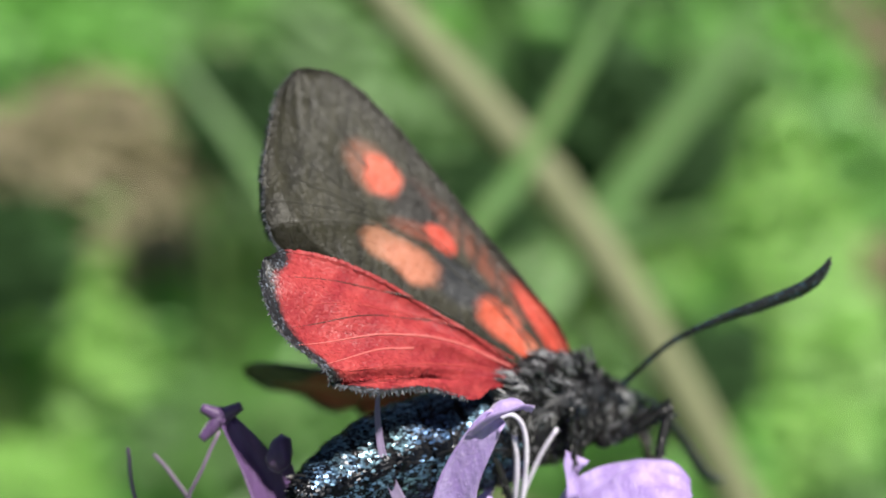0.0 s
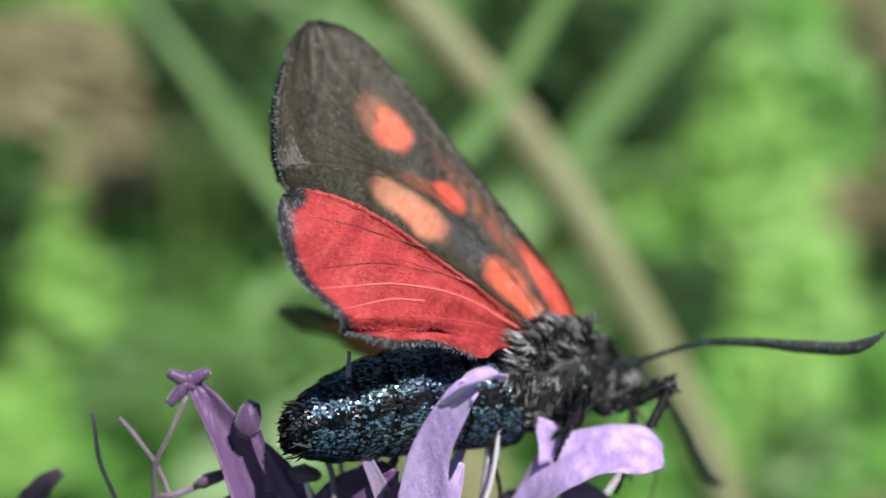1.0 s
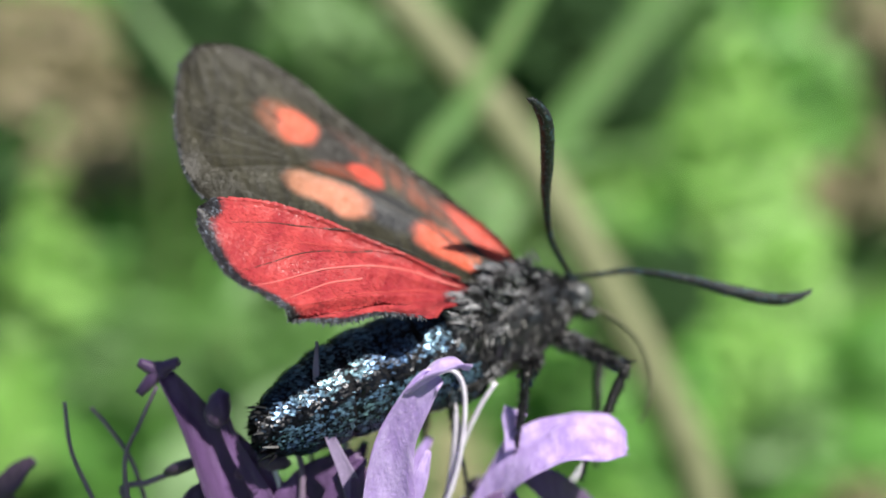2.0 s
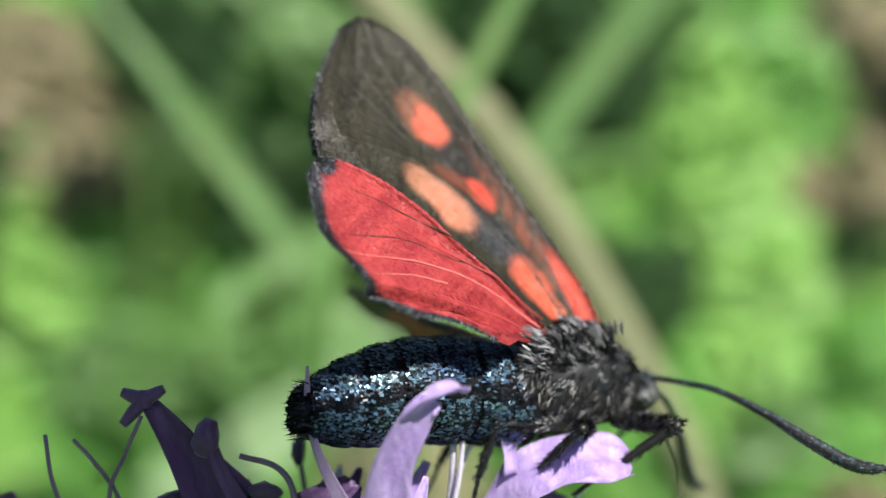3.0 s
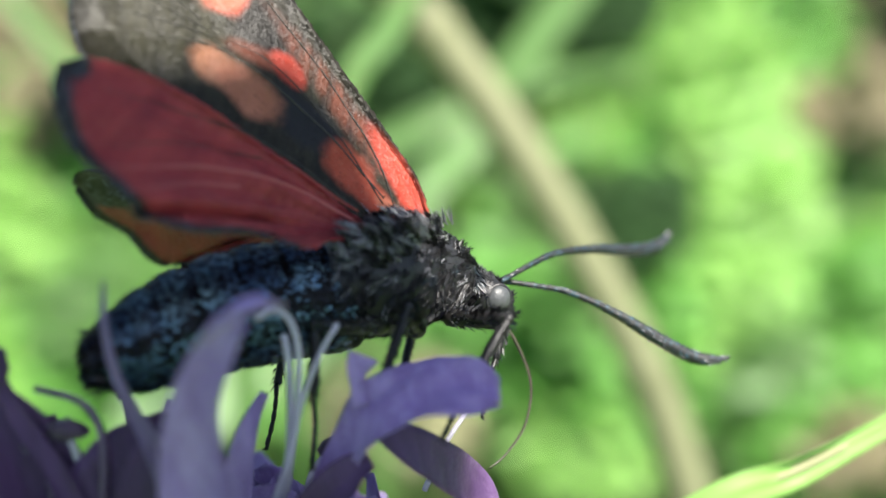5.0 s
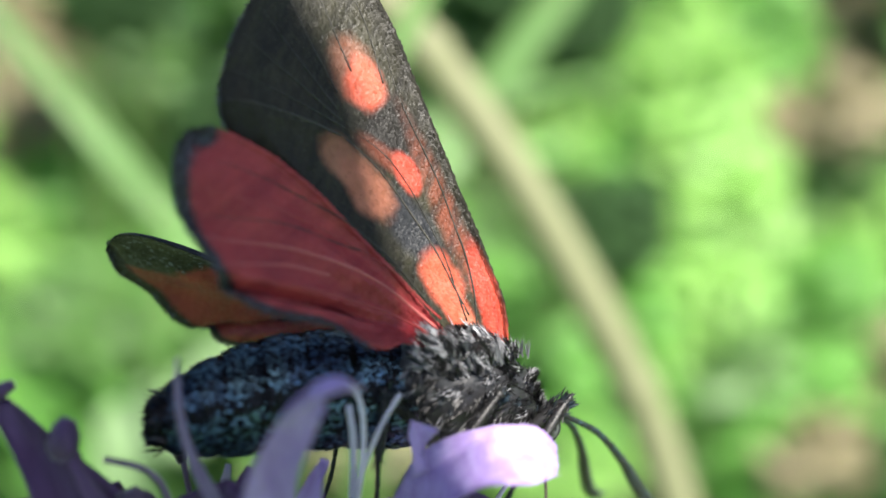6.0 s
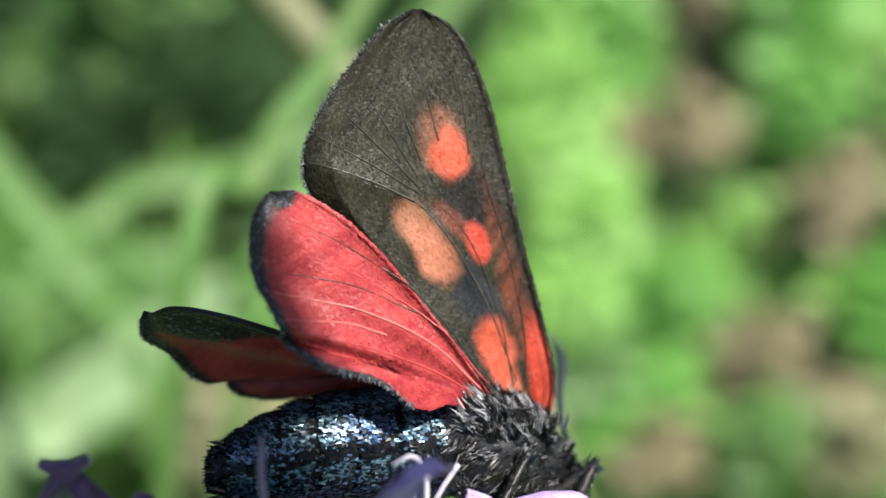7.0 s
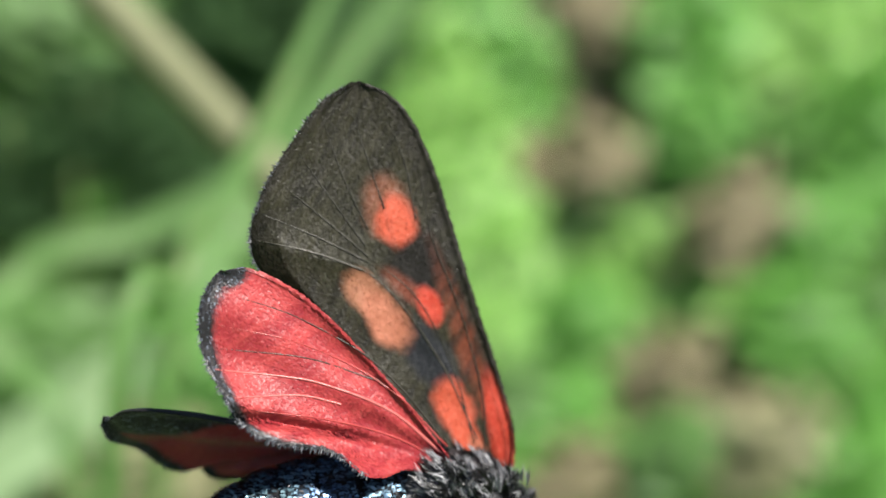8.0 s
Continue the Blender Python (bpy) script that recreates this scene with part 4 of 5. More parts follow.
def moth_head(parent):
    """The head, upright, with the middle between its eyes at the origin."""
    rng = random.Random(31)
    head = part("head", *join(blob((-0.22, 0, 0.08), (0.68, 0.72, 0.78), 14, 20, 0.1), blob((0.12, 0, -0.42), (0.42, 0.5, 0.5), 10, 14, 0.1)), CHITIN, parent)
    def round_head(r):
        v = Vector((r.gauss(0, 1), r.gauss(0, 1), r.gauss(0, 1))).normalized()
        p = Vector((-0.22 + 0.68 * v.x, 0.72 * v.y, 0.08 + 0.78 * v.z))
        return p, v, Vector((1, 0, 0))
    crown = [sp for sp in tufts(round_head, 200, 6, rng, 0.5, Vector((0.3, 0, 0.4)), 0.05, lambda p, r: 0.75 if r.random() < 0.25 else 0.35) if (sp[0] - Vector((0.08, -0.62, 0.02))).length > 0.52 and (sp[0] - Vector((0.08, 0.62, 0.02))).length > 0.52]
    fur("head_fur", crown, 0.26, 0.05, rng, 0.15, head)
    for s in (-1, 1):
        part("eye", *blob((0.08, s * 0.62, 0.02), (0.46, 0.30, 0.48), 16, 24), EYE, head, "round grey compound eye")
        ring = [Vector((0.08 + 0.47 * math.cos(q * math.pi / 8), s * 0.60, 0.02 + 0.49 * math.sin(q * math.pi / 8))) for q in range(17)]
        part("eye_rim", *tube(ring, [0.09, 0.09], 7, 33), CHITIN, head)
        part("palp", *tube([(0.1, s * 0.26, -0.72), (0.32, s * 0.3, -0.98), (0.55, s * 0.26, -0.86), (0.68, s * 0.22, -0.68)], [0.16, 0.2, 0.17, 0.05], 8, 14), CHITIN, head)
        spots = [(Vector((rng.uniform(0.1, 0.6), s * 0.3 + rng.gauss(0, 0.1), -0.85 + rng.gauss(0, 0.1))), Vector((0.8, s * 0.2 + rng.gauss(0, 0.3), rng.gauss(-0.3, 0.4))).normalized(), rng.uniform(0.4, 1.0)) for _ in range(90)]
        fur("palp_fur", spots, 0.24, 0.045, rng, 0.2, head)
    part("mouth", *blob((0.42, 0, -0.66), (0.2, 0.22, 0.2), 8, 12, 0.1), CHITIN, head)
    # neck: stiff fur in three standing frills
    part("neck", *tube([(-0.3, 0, 0.0), (-0.9, 0, 0.18), (-1.6, 0, 0.48), (-2.3, 0, 0.8)], [0.56, 0.6, 0.72, 0.62], 16, 12), CHITIN, head)
    for x, z, r, n in ((-0.72, 0.12, 0.66, 640), (-1.1, 0.26, 0.76, 800), (-1.55, 0.44, 0.92, 950)):
        spots = []
        for _ in range(n):
            b = rng.uniform(0, 2 * math.pi)
            d = Vector((0.34 * math.sin(b), math.cos(b), math.sin(b))).normalized()
            clump = noise.noise(Vector((x * 3, math.cos(b) * 2.6, math.sin(b) * 2.6)))
            spots.append((Vector((x, 0, z)) + d * r * 0.9 + Vector((rng.gauss(0, 0.05), 0, 0)), (d + Vector((-0.55 + 0.5 * clump, rng.gauss(0, 0.15), rng.gauss(0, 0.15)))).normalized(), 0.95 if clump > 0.22 else 0.3))
        fur("neck_frill", spots, 0.42, 0.05, rng, 0.12, head)
    return head


def moth():
    m = new("burnet_moth")
    rng = random.Random(9)
    p = {"root": m}
    verts, faces = [], []
    for k in range(25):
        for j in range(28):
            q, out, _ = thorax_at(k / 24, 2 * math.pi * j / 28)
            verts.append(q + out * 0.15 * noise.noise(q * 1.3))
    for k in range(24):
        for j in range(28):
            faces.append((k * 28 + j, k * 28 + (j + 1) % 28, (k + 1) * 28 + (j + 1) % 28, (k + 1) * 28 + j))
    faces += [tuple(range(28))[::-1], tuple(range(24 * 28, 25 * 28))]
    part("thorax", verts, faces, CHITIN, m)

    def on_thorax(r):
        return thorax_at(r.uniform(0.02, 1.0) ** 0.9, r.uniform(0, 2 * math.pi))

    def paleness(root, r):
        near_wing = max(0.0, 1 - (root - Vector((0.3, -1.4, -1.0))).length / 2.0)
        return (0.95 if r.random() < 0.08 + 0.22 * near_wing else 0.30) + 0.1 * noise.noise(root * 0.9)

    spots = tufts(on_thorax, 1700, 14, rng, 0.34, Vector((-0.9, 0, -0.35)), 0.085, paleness)
    fur("thorax_fur", spots, 0.5, 0.038, rng, 0.12, m, "shaggy black fur with grey glints")
    # tufts over the wing roots
    for cx, cy, cz in ((-1.7, -1.75, -0.55), (0.4, -1.35, -0.75), (-0.7, -1.75, -0.85)):
        def at_root(r):
            v = Vector((r.gauss(0, 0.5), -abs(r.gauss(0, 0.22)), r.gauss(0, 0.32)))
            return Vector((cx, cy, cz)) + v, Vector((v.x, -1, v.z + 0.5)).normalized(), Vector((1, 0, 0))
        fur("wing_root_tuft", tufts(at_root, 60, 16, rng, 0.3, Vector((-0.8, 0, 0.75)), 0.07, lambda q, r: 1.0 if r.random() < 0.5 else 0.3), 0.62, 0.034, rng, 0.15, m)
    p["head"] = moth_head(m)
    p["tongue"] = part("proboscis", *tube([(0, 0, 0), (0.9, 0, -0.7), (1.9, 0, -2.2), (2.0, 0, -3.8), (1.4, 0, -5.0), (0.8, 0, -5.6)], [0.075, 0.065, 0.055, 0.045, 0.035], 8, 36), TONGUE, p["head"], "thin curved proboscis")
    p["tongue"].location = Vector((0.5, 0, -0.72)) * MM
    p["abdomen"] = abdomen(m)
    fore_label, hind_label = "olive-black forewing with coral red spots", "crimson hindwing with a black fringed edge"
    p["fore_r"] = wing("forewing", FORE_LEAD, FORE_TRAIL, FOREWING, FORE_VEINS, m, fore_rim_shade, fore_relief, fore_label, 1, FORE_RIBS)
    p["fore_l"] = wing("forewing", FORE_LEAD, FORE_TRAIL, FOREWING, FORE_VEINS, m, fore_rim_shade, fore_relief, fore_label, 2)
    p["hind_r"] = wing("hindwing", HIND_LEAD, HIND_TRAIL, HINDWING, HIND_VEINS, m, hind_rim, hind_relief, hind_label, 3, HIND_RIBS)
    p["hind_l"] = wing("hindwing", HIND_LEAD, HIND_TRAIL, HINDWING, HIND_VEINS, m, far_dark_half, hind_relief, hind_label, 4)
    p["ant_r"], p["ant_l"] = antenna(m, -1), antenna(m, 1)
    p["legs"] = []
    for k, (hip, thigh, shin, thick, pole, foot) in enumerate(LEGS):
        p["legs"].append((*leg(m, hip, thigh, shin, thick, 50 + k), Vector(hip), thigh, shin, Vector(pole), Vector(foot)))
    p["shade"] = shade_leaf()
    tagged(m, "red and black six-spot burnet moth feeding with raised wings", "moth")
    return p


# hip, lengths of thigh and shin with foot, thickness, way of the knee (stage), foothold on the flower (stage)
LEGS = (
    ((0.9, -1.0, -4.2), 2.9, 4.6, 0.23, (1.0, -0.5, 0.8), (9.6, -3.3, -11.2)), ((-0.7, -1.3, -4.0), 2.4, 4.2, 0.21, (-0.3, -1.0, 0.3), (6.9, -2.9, -10.9)), ((-2.0, -1.2, -3.4), 2.6, 4.6, 0.21, (-1.0, -0.6, 0.6), (5.2, -2.2, -12.2)),
    ((0.9, 0.9, -4.2), 2.9, 4.6, 0.23, (1.2, 0.3, 0.9), (11.2, 0.4, -11.4)), ((-0.7, 1.1, -4.0), 2.4, 4.2, 0.21, (0.4, 0.8, 0.4), (8.2, 1.4, -11.6)), ((-2.0, 1.1, -3.4), 2.6, 4.6, 0.21, (-0.8, 0.6, 0.6), (3.8, 1.8, -12.4)))


# ---- movement ----
MOTH = (
    (0.0, 5.62, -1.18, -4.65, -16.1, -25.6, 5.3, -10.7, 9.7, 5.9, 16.2, 14.8, 31.8, 0.3),
    (0.5, 5.99, -1.78, -4.52, -15.9, -23.1, 5.2, -15.1, 10.5, 6.6, 22.0, 18.6, 32.9, 0.2),
    (1.0, 6.87, -1.62, -4.61, -16.9, -21.6, 5.6, -15.9, 10.4, 7.6, 21.5, 17.6, 32.3, -0.0),
    (1.5, 6.21, -0.83, -4.03, -12.4, -29.0, 4.6, -21.5, 13.2, 6.5, 23.8, 25.6, 41.1, 0.2),
    (2.0, 5.76, -1.64, -2.98, -15.6, -36.2, 8.0, -24.1, 14.7, 8.4, 23.4, 24.0, 43.8, -0.1),
    (3.3, 9.78, -1.64, -5.02, -12.9, -9.6, 5.8, -19.6, 9.6, 6.0, 16.4, 18.5, 39.1, 0.2),
    (3.5, 9.31, -0.78, -4.85, -17.6, -11.1, 7.8, -18.9, 9.7, 7.3, 14.6, 17.1, 38.3, -0.3),
    (4.0, 6.26, -0.67, -2.69, -22.9, -34.5, 6.6, -21.1, 15.2, 8.8, 10.2, 24.1, 45.3, -1.0),
    (4.5, 7.81, -0.13, -3.96, -22.2, -19.5, 6.8, -19.6, 12.2, 9.0, 13.1, 21.7, 42.8, 0.8),
    (4.7, 7.94, 0.77, -3.59, -19.7, -19.4, 5.7, -16.5, 9.8, 8.4, 12.6, 14.1, 41.2, 1.2),
    (5.8, 9.31, 0.85, -6.02, -10.9, 0.7, -1.8, -8.9, 1.2, 6.6, 3.6, 15.2, 33.5, 0.6),
    (6.0, 9.26, 0.48, -5.93, -9.5, 1.2, -2.4, -8.6, 0.6, 6.8, 2.6, 15.9, 32.5, 1.0),
    (6.5, 8.94, -0.24, -5.58, -5.4, 3.4, -2.8, -8.5, -0.3, 6.9, 0.3, 15.0, 30.9, 0.3),
    (7.0, 9.80, 0.65, -5.98, 2.4, 6.2, -2.5, -4.0, -1.3, 5.4, -3.5, 3.8, 27.2, 1.3),
    (7.5, 10.80, -2.61, -3.04, 9.9, 4.5, -2.4, -3.8, -0.9, 4.9, -2.2, 4.1, 24.0, 1.6),
    (8.0, 8.87, -3.60, -1.04, 9.9, 3.1, -1.3, -3.6, 0.8, 5.7, -1.6, 4.2, 22.4, 1.5),
)

# seconds, rise and depth of the near and far antenna in degrees
FEELERS = (
    (0, 37, -30, -35, 34), (0.5, 40, -22, -28, 25), (1.0, 11, -27, -43, 28), (1.5, 21, -33, -2, 21), (1.8, 70, -47, -2, -5), (2.0, 117, -41, -1, -26),
    (2.1, 45, -50, -14, -29), (2.2, -31, -42, -30, -46), (2.7, -25, -20, -45, 15), (3.3, -16, -63, -45, 42), (3.5, -38, -61, -49, 20), (3.7, 20, -64, -31, 12),
    (3.9, 91, -10, -20, -39), (4.0, 93, -20, -17, -27), (4.15, 48, -25, -33, -24), (4.3, 3, -47, -48, -3), (4.5, -27, -44, -63, -45), (4.7, 27, 56, -8, -26),
    (5.2, -8, 20, -30, 20), (5.8, -39, 30, -47, 47), (6.0, -40, 30, -50, 45), (6.5, -48, 37, -44, 50), (6.75, 10, 50, -45, 50), (7.0, 66, 60, -55, 50),
    (7.5, -25, 40, -60, 50), (8.0, -40, 40, -60, 50),
)
# seconds, swing, spread and twist of the far hindwing in degrees
FAR_HINDWING = ((0.0, -21, 58, -44), (0.5, -25, 70, -44), (1.0, -25, 72, -44), (1.5, -26, 84, -58), (2.0, -24, 90, -58), (3.3, -30, 84, -40), (3.5, -28, 86, -40), (4.0, -30, 84, -10),
                (4.5, -35, 90, -16), (4.7, -26, 80, -16), (5.8, -24, 34, -44), (6.0, -23, 36, -44), (6.5, -31, 46, -44), (7.0, -28, 6, -52), (7.5, -28, -4, -52), (8.0, -31.5, 8, -52))


# seconds, stage place (x, z) of the shadow's upper corner, its lean: an unseen leaf shape added to block the sun
SHADE = ((0.0, -9, -15, 8), (1.0, -9, -15, 8), (2.0, -7, -14.5, 6), (3.3, -1.2, -12.4, -8), (3.5, -0.3, -12.2, -10), (4.0, 1.8, -14.0, -10), (4.5, 6.4, -10.6, 14), (4.7, 8.0, -7.0, 14),
         (5.3, 7.6, -1.4, 8), (5.8, 6.3, 0.9, 5), (6.0, 5.2, 0.7, 2), (6.5, 1.9, -1.5, 8), (7.0, -0.2, -1.5, 10), (7.5, -12, -4, 8), (8.0, -14, -4, 8))


def shade_pose(x, z, lean):
    at = STAGE @ (Vector((x, 0, z)) * MM) + SUN_TO * 0.17
    side = (STAGE.to_3x3() @ Vector((math.cos(radians(lean)), 0, math.sin(radians(lean)))))
    side = (side - SUN_TO * side.dot(SUN_TO)).normalized()
    return Matrix.Translation(at) @ Matrix((side, SUN_TO.cross(side), SUN_TO)).transposed().to_4x4()


def shade_leaf():
    """A broad blunt leaf shape on a tall stalk beside the camera, added unseen to cast shade, with the corner of its
    apex at the origin.
    """
    leaf = new("added_shade_leaf")
    part("shade_blade", *petal([(-7, -46, 0), (-10.4, -34, 0.6), (-14.4, -20, 0.8), (-17.8, -8, 0.4), (-20, 0, -0.6)], [1.5, 12, 18, 20, 20.5, 20.6, 20.5, 20.4, 20, 19.4, 17.5], (0, 0, 1), 0.02, 0.15, 0.4, 30, 13), SHADE_BLOCKER, leaf)
    part("midrib", *tube([(-7, -46, -0.4), (-14.4, -20, 0.3), (-20, -1, -1.0)], [0.9, 0.6, 0.3], 7, 16), CALYX, leaf)
    part("stalk", *tube([(-7, -46, 0), (0, -110, -25), (6, -260, -60), (8, -430, -80)], [0.9, 1.3, 1.6, 2.0], 8, 20), CALYX, leaf)
    return tagged(leaf, "added unseen leaf shape that casts shade on moth and flower", "leaf")


def root_pose(r):
    return STAGE @ pose(r[1] * MM, r[2] * MM, r[3] * MM, 0, 0, -r[4]) @ pose(0, 0, 0, 0, r[5], 0) @ pose(0, 0, 0, r[13], 0, 0)


def wing_pose(hinge, opening, swing, axis, twist):
    return Matrix.Translation(hinge * MM) @ pose(0, 0, 0, opening, 0, 0) @ pose(0, 0, 0, 0, swing, 0) @ Matrix.Rotation(radians(twist), 4, axis)


# seconds, place of the head's middle on the body (x, z), its nod in degrees
HEADS = ((0.0, 2.45, -3.4, 32), (0.5, 2.6, -3.35, 22), (1.0, 2.55, -3.85, 34), (1.5, 2.3, -4.0, 36), (2.0, 2.6, -3.45, 16), (3.3, 2.45, -3.9, 29), (3.5, 2.9, -4.55, 36), (4.0, 2.85, -4.1, 28),
         (4.5, 3.45, -4.95, 19), (4.7, 3.2, -4.7, 22), (5.8, 2.65, -3.65, 34), (6.5, 2.65, -3.75, 36), (8.0, 2.6, -3.6, 30))


def head_pose(x, z, nod):
    return pose(x * MM, 0, z * MM, 0, nod, 0)


def between_rows(rows, t):
    """The row at any time, between the two beside it."""
    for a, b in zip(rows, rows[1:]):
        if t <= b[0]:
            f = (t - a[0]) / (b[0] - a[0])
            return tuple(x + (y - x) * f for x, y in zip(a, b))
    return rows[-1]


def feeler_pose(t, rise, depth, side):
    a, d = radians(rise), radians(depth)
    x = STAGE.to_3x3() @ Vector((math.cos(a) * math.cos(d), math.sin(d), math.sin(a) * math.cos(d)))
    up = STAGE.to_3x3() @ Vector((-math.sin(a), 0.0, math.cos(a)))
    y = up.cross(x).normalized()
    turn = Matrix((x, y, x.cross(y))).transposed()
    local = root_pose(between_rows(MOTH, t)).to_3x3().inverted() @ turn
    base = head_pose(*between_rows(HEADS, t)[1:]) @ (Vector((0.05, side * 0.3, 0.72)) * MM)
    return Matrix.Translation(base) @ local.to_4x4()


def leg_poses(r, hip, thigh, shin, pole, foot):
    """Poses of the thigh on the body and of the shin on the thigh, so that the foot stands on its hold."""
    body = root_pose(r)
    turn = body.to_3x3().inverted() @ STAGE.to_3x3()
    to = (body.inverted() @ (STAGE @ (foot * MM))) / MM - hip
    far = min(to.length, (thigh + shin) * 0.97)
    way = to.normalized()
    knee_way = turn @ pole
    knee_way = (knee_way - way * knee_way.dot(way)).normalized()
    along = (thigh ** 2 - shin ** 2 + far ** 2) / (2 * far)
    knee = way * along + knee_way * math.sqrt(max(0.01, thigh ** 2 - along ** 2))
    across = way.cross(knee_way).normalized()

    def frame_along(x):
        x = x.normalized()
        return Matrix((x, across, x.cross(across))).transposed().to_4x4()

    upper = frame_along(knee)
    lower = upper.inverted() @ frame_along(way * far - knee)
    return Matrix.Translation(hip * MM) @ upper, Matrix.Translation((thigh * MM, 0, 0)) @ lower


# seconds, sideways sway in mm of the grass blade behind the moth
SWAY = ((0.0, 11.5), (2.1, 11.5), (3.3, 11.0), (3.6, 7.0), (4.2, 3.0), (4.7, 1.0), (5.8, 0.0), (8.0, 0.0))


def motions(p, blade):
    walk(p["root"], [(r[0], root_pose(r)) for r in MOTH])
    walk(p["fore_r"], [(r[0], wing_pose(HINGE_F, r[7], r[6], AXIS_F, r[11])) for r in MOTH])
    walk(p["fore_l"], [(r[0], wing_pose(HINGE_F + Vector((0.1, 0.8, 0)), r[7] - 3, r[6] + 0.9, AXIS_F, r[11])) for r in MOTH])
    walk(p["hind_r"], [(r[0], wing_pose(HINGE_H, r[9], r[8], AXIS_H, r[12])) for r in MOTH])
    walk(p["hind_l"], [(t, Matrix.Translation(Vector((-3.1, 0.9, -0.35)) * MM) @ pose(0, 0, 0, 0, 0, -spread) @ pose(0, 0, 0, 0, swing, 0) @ Matrix.Rotation(radians(twist), 4, AXIS_H)) for t, swing, spread, twist in FAR_HINDWING])
    walk(p["abdomen"], [(r[0], Matrix.Translation(JOINT * MM) @ pose(0, 0, 0, 0, r[10], 0)) for r in MOTH])
    walk(p["shade"], [(r[0], shade_pose(*r[1:])) for r in SHADE])
    walk(p["head"], [(h[0], head_pose(*h[1:])) for h in HEADS])
    walk(p["ant_r"], [(f[0], feeler_pose(f[0], f[1], f[2], -1)) for f in FEELERS])
    walk(p["ant_l"], [(f[0], feeler_pose(f[0], f[3], f[4], 1)) for f in FEELERS])
    for upper, lower, hip, thigh, shin, pole, foot in p["legs"]:
        rows = [(r[0], *leg_poses(r, hip, thigh, shin, pole, foot)) for r in MOTH]
        walk(upper, [(t, a) for t, a, b in rows])
        walk(lower, [(t, b) for t, a, b in rows])
    foot = blade.location.copy()
    walk(blade, [(t, pose(*foot, 0, math.degrees(math.atan(sway / 290)), 0)) for t, sway in SWAY])


# ---- the place ----
ground()
meadow("shade_grass", 160, 420, 900, (200, 380), (4, 10), GRASS_SHADE, "dense dark green meadow grass in the distance", 21)
meadow("meadow_grass", 5200, 430, 1300, (160, 330), (3, 6), GRASS, "sunlit green meadow grass blades", 22)
meadow("field_grass", 9000, 700, 5200, (120, 330), (6, 16), GRASS, "wide green meadow grass all round the flower", 24, (0, 360))
meadow("side_grass", 900, 330, 900, (120, 260), (4, 9), GRASS, "green meadow grass beside the flower", 25, (75, 295))
meadow("straw_grass", 60, 330, 600, (200, 360), (2, 5), STRAW, "dry straw-coloured grass among the green", 23)
dry_stem([(-9, 70, 41), (3, 70, 28), (14.4, 70, 16), (19.7, 70, 10.2), (28.4, 70, -1.9), (39.7, 70, -22), (46, 70, -40)], 2.2, STALK, "thick dry straw-coloured plant stalk leaning over")

green, pale, dull = "leafy green meadow plant in the sun", "pale green meadow plant in full sun", "dull green meadow plant"
brown, deep, straw = "withered brown meadow plant", "dark meadow plant with shade put into its leaf colour", "straw-coloured dry meadow plant"
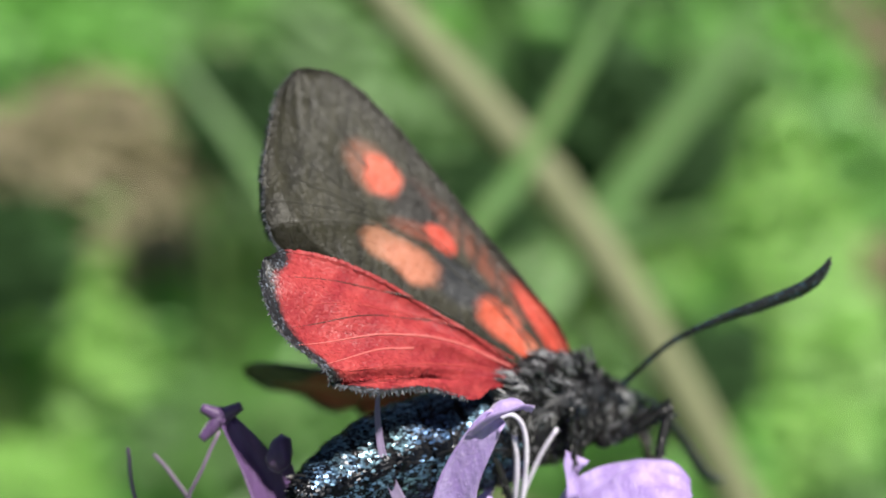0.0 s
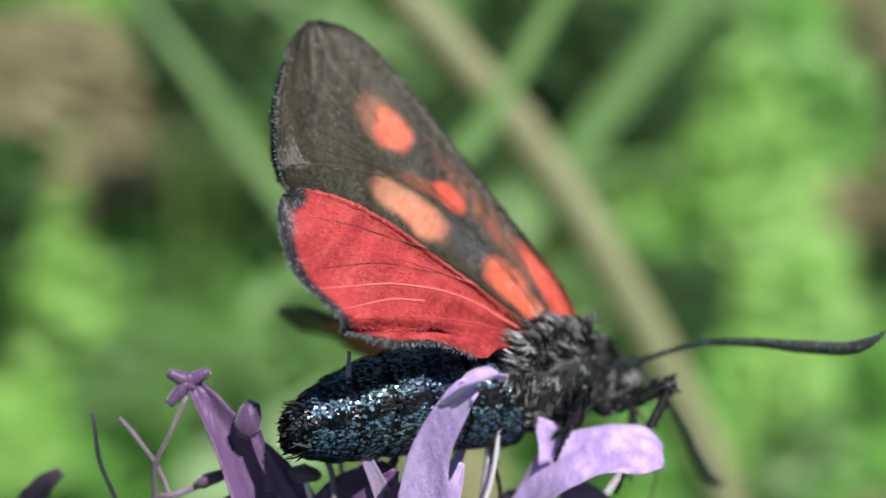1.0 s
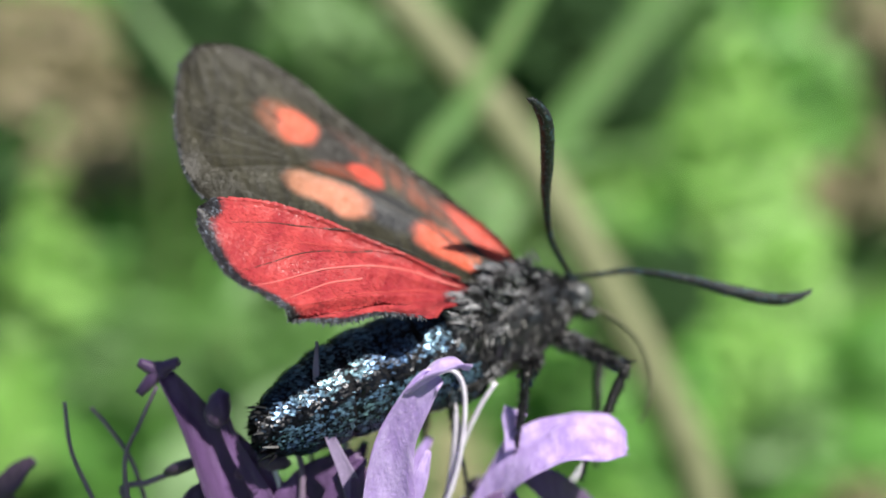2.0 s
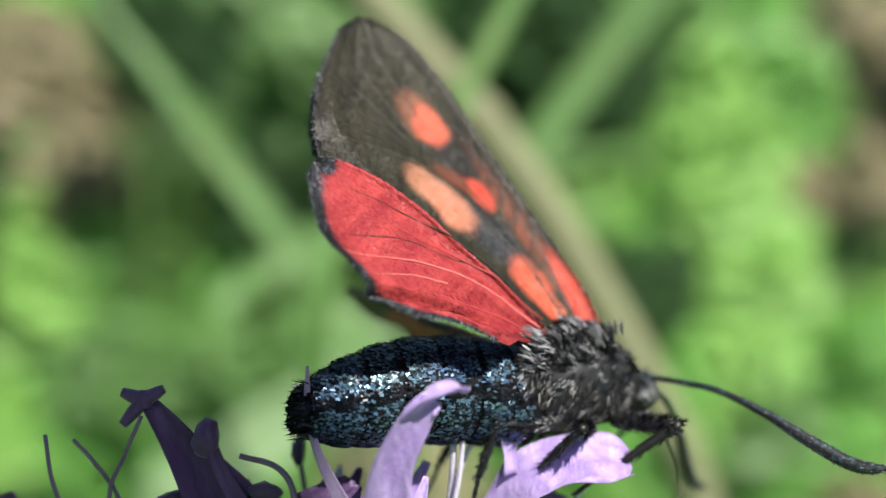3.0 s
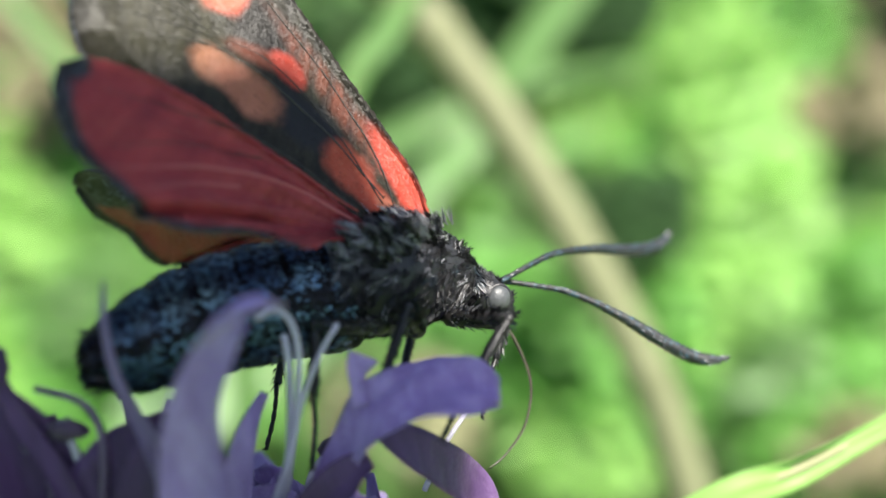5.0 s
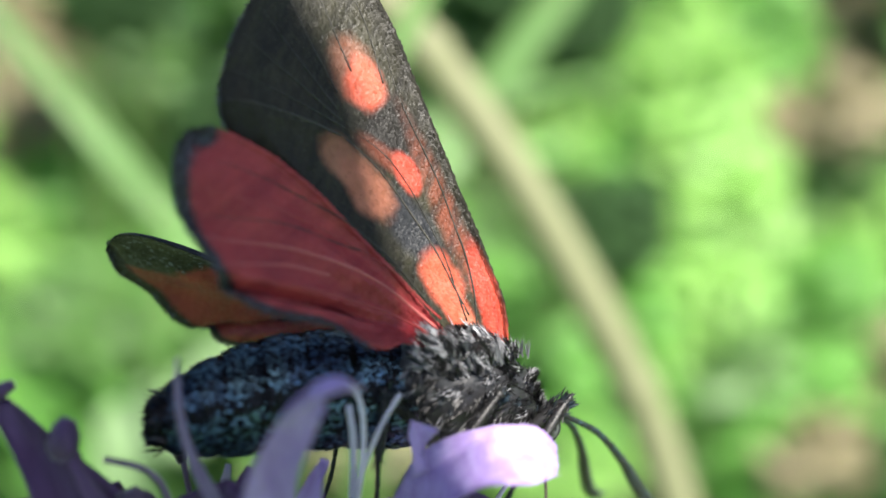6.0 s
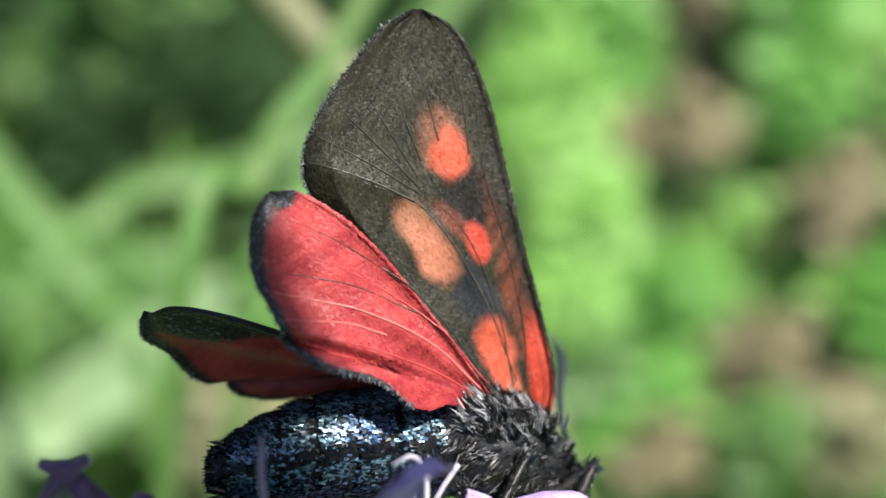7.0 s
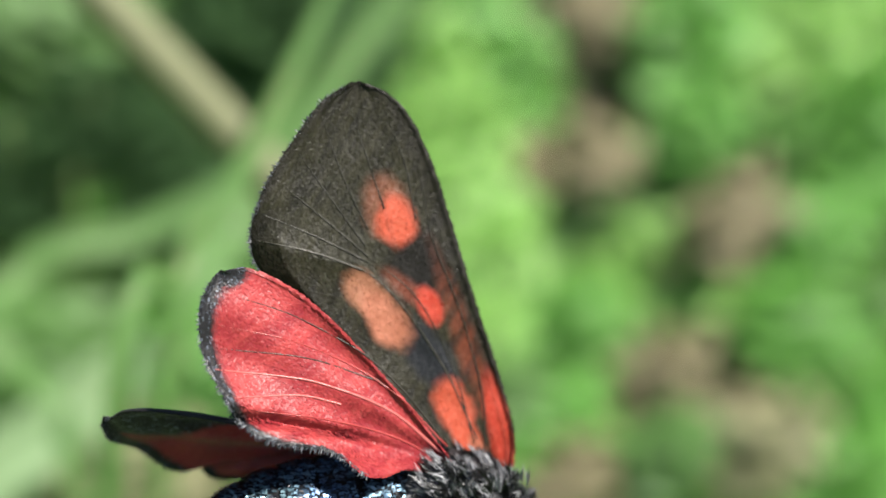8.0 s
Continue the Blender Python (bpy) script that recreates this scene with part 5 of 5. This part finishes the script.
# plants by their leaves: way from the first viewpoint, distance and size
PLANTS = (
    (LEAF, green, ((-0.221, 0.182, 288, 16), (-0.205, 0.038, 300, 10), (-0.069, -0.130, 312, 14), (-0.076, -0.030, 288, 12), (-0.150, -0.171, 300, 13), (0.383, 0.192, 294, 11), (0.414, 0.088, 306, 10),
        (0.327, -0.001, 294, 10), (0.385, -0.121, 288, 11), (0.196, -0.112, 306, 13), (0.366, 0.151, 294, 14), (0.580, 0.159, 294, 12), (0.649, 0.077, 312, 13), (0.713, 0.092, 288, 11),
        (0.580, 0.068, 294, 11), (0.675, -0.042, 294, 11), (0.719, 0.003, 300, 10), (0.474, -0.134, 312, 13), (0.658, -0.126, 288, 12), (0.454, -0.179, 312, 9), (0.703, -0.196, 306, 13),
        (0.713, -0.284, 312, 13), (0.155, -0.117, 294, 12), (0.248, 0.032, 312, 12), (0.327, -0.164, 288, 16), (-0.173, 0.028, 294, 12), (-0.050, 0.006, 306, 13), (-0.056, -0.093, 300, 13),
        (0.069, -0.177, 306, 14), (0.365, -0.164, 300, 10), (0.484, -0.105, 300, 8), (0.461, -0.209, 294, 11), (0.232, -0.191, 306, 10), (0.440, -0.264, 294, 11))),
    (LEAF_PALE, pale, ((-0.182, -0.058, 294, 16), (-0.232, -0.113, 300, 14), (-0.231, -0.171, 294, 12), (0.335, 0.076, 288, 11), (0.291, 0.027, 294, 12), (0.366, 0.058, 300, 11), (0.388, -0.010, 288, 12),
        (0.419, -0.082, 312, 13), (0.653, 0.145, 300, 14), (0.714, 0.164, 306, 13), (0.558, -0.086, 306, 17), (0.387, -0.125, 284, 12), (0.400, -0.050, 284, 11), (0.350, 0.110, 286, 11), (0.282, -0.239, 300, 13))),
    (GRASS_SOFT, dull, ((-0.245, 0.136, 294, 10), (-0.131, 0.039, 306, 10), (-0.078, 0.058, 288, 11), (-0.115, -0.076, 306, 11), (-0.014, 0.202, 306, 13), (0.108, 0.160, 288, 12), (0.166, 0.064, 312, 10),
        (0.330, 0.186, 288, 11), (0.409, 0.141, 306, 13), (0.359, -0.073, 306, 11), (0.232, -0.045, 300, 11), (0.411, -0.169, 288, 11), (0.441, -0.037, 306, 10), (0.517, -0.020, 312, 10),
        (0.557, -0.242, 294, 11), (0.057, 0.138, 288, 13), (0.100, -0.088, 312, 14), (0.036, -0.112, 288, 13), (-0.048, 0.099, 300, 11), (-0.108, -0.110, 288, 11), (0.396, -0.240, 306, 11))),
    # dark leaves in place of shaded gaps, the shade put into their colour
    (GRASS_SHADE, deep, ((-0.080, 0.149, 252, 8), (-0.257, 0.031, 264, 9), (0.219, 0.167, 264, 13), (0.197, 0.129, 270, 10), (0.276, 0.132, 276, 10), (0.309, -0.056, 270, 8), (0.108, 0.080, 264, 9),
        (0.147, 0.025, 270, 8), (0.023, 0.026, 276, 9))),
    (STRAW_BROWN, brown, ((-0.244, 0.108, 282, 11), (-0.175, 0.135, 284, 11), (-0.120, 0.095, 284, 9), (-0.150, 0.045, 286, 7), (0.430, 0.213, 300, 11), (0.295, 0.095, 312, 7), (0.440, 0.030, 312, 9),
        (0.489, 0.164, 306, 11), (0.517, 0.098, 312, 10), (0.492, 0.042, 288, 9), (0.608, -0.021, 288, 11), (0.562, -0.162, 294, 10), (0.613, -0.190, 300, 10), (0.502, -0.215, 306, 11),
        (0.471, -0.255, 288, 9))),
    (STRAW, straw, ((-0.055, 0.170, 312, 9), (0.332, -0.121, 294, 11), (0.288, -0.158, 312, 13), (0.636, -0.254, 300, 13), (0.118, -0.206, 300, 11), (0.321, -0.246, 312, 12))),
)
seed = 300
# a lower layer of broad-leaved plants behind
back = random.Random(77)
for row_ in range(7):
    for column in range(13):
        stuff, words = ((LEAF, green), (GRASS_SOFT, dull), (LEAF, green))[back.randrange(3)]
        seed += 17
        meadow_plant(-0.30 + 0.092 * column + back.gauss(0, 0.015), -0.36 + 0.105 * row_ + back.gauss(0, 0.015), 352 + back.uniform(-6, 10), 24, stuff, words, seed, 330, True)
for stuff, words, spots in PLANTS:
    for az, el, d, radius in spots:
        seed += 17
        meadow_plant(az, el, d, radius, stuff, words, seed, 420 if stuff == GRASS_SHADE else 120 if stuff == STRAW_BROWN else 260)


def grass_blade(points, width, material, label, face=(0.1, -0.8, 0.5)):
    """A single blade near the flower, stage mm, from its tip to the ground."""
    pts = [to_world(v) for v in points]
    pts.append(Vector((pts[-1].x + 8, pts[-1].y + 10, -6)))
    gb = new("grass_blade")
    gb.location = pts[-1] * MM
    pts = [v - pts[-1] for v in pts]
    part("blade", *petal(pts, [0.2, 0.8 * width, width, width, 0.8 * width, 0.5 * width], face, 0.35, 0.5, 0.35, 34, 7), material, gb)
    part("midrib", *tube(pts, [0.08, 0.16, 0.22, 0.26], 6, 30), STRAW, gb)
    return tagged(gb, label, "grass", "single grass blades")


grass_blade(((31, -6, -7.2), (23.4, -6, -10.9), (20.2, -6, -12.3), (16.4, -6, -13.7), (9, 0, -22), (6, 6, -60)), 0.5, LEAF_PALE, "yellow-green grass blade crossing under the flower")
grass_blade(((22, 150, -16), (17.9, 150, -20.1), (6.1, 150, -29.9), (-6, 150, -38.4), (-16, 150, -60)), 5.5, LEAF_WHITE, "pale shining grass blade behind the flower")
swaying = grass_blade(((-40, 120, 35), (-26, 120, 18), (-18, 120, 8), (-9.7, 120, -2.6), (-2.6, 120, -12.6), (8, 120, -50)), 1.8, GRASS_SOFT, "broad green grass blade leaning across behind the moth")
grass_blade(((76, 150, 57), (65.4, 150, 40.8), (54.7, 150, 27.1), (45.1, 150, 14.5), (37.6, 150, 3.1), (22, 150, -40)), 2.8, GRASS_SOFT, "broad green grass blade leaning over")
grass_blade(((27, 60, 33), (21.5, 60, 21.5), (15, 60, 9.8), (10, 60, 1.5), (2, 60, -30)), 1.1, GRASS_SOFT, "green grass blade crossing before the dry stalk")
grass_blade(((72, 160, 16), (48, 155, 11.5), (32.5, 150, 5.6), (19.5, 150, 0.1), (2, 150, -5.7), (-10, 150, -40)), 2.2, GRASS_SOFT, "arched green grass blade behind the dry stalk")


flower_head()
motions(moth(), swaying)
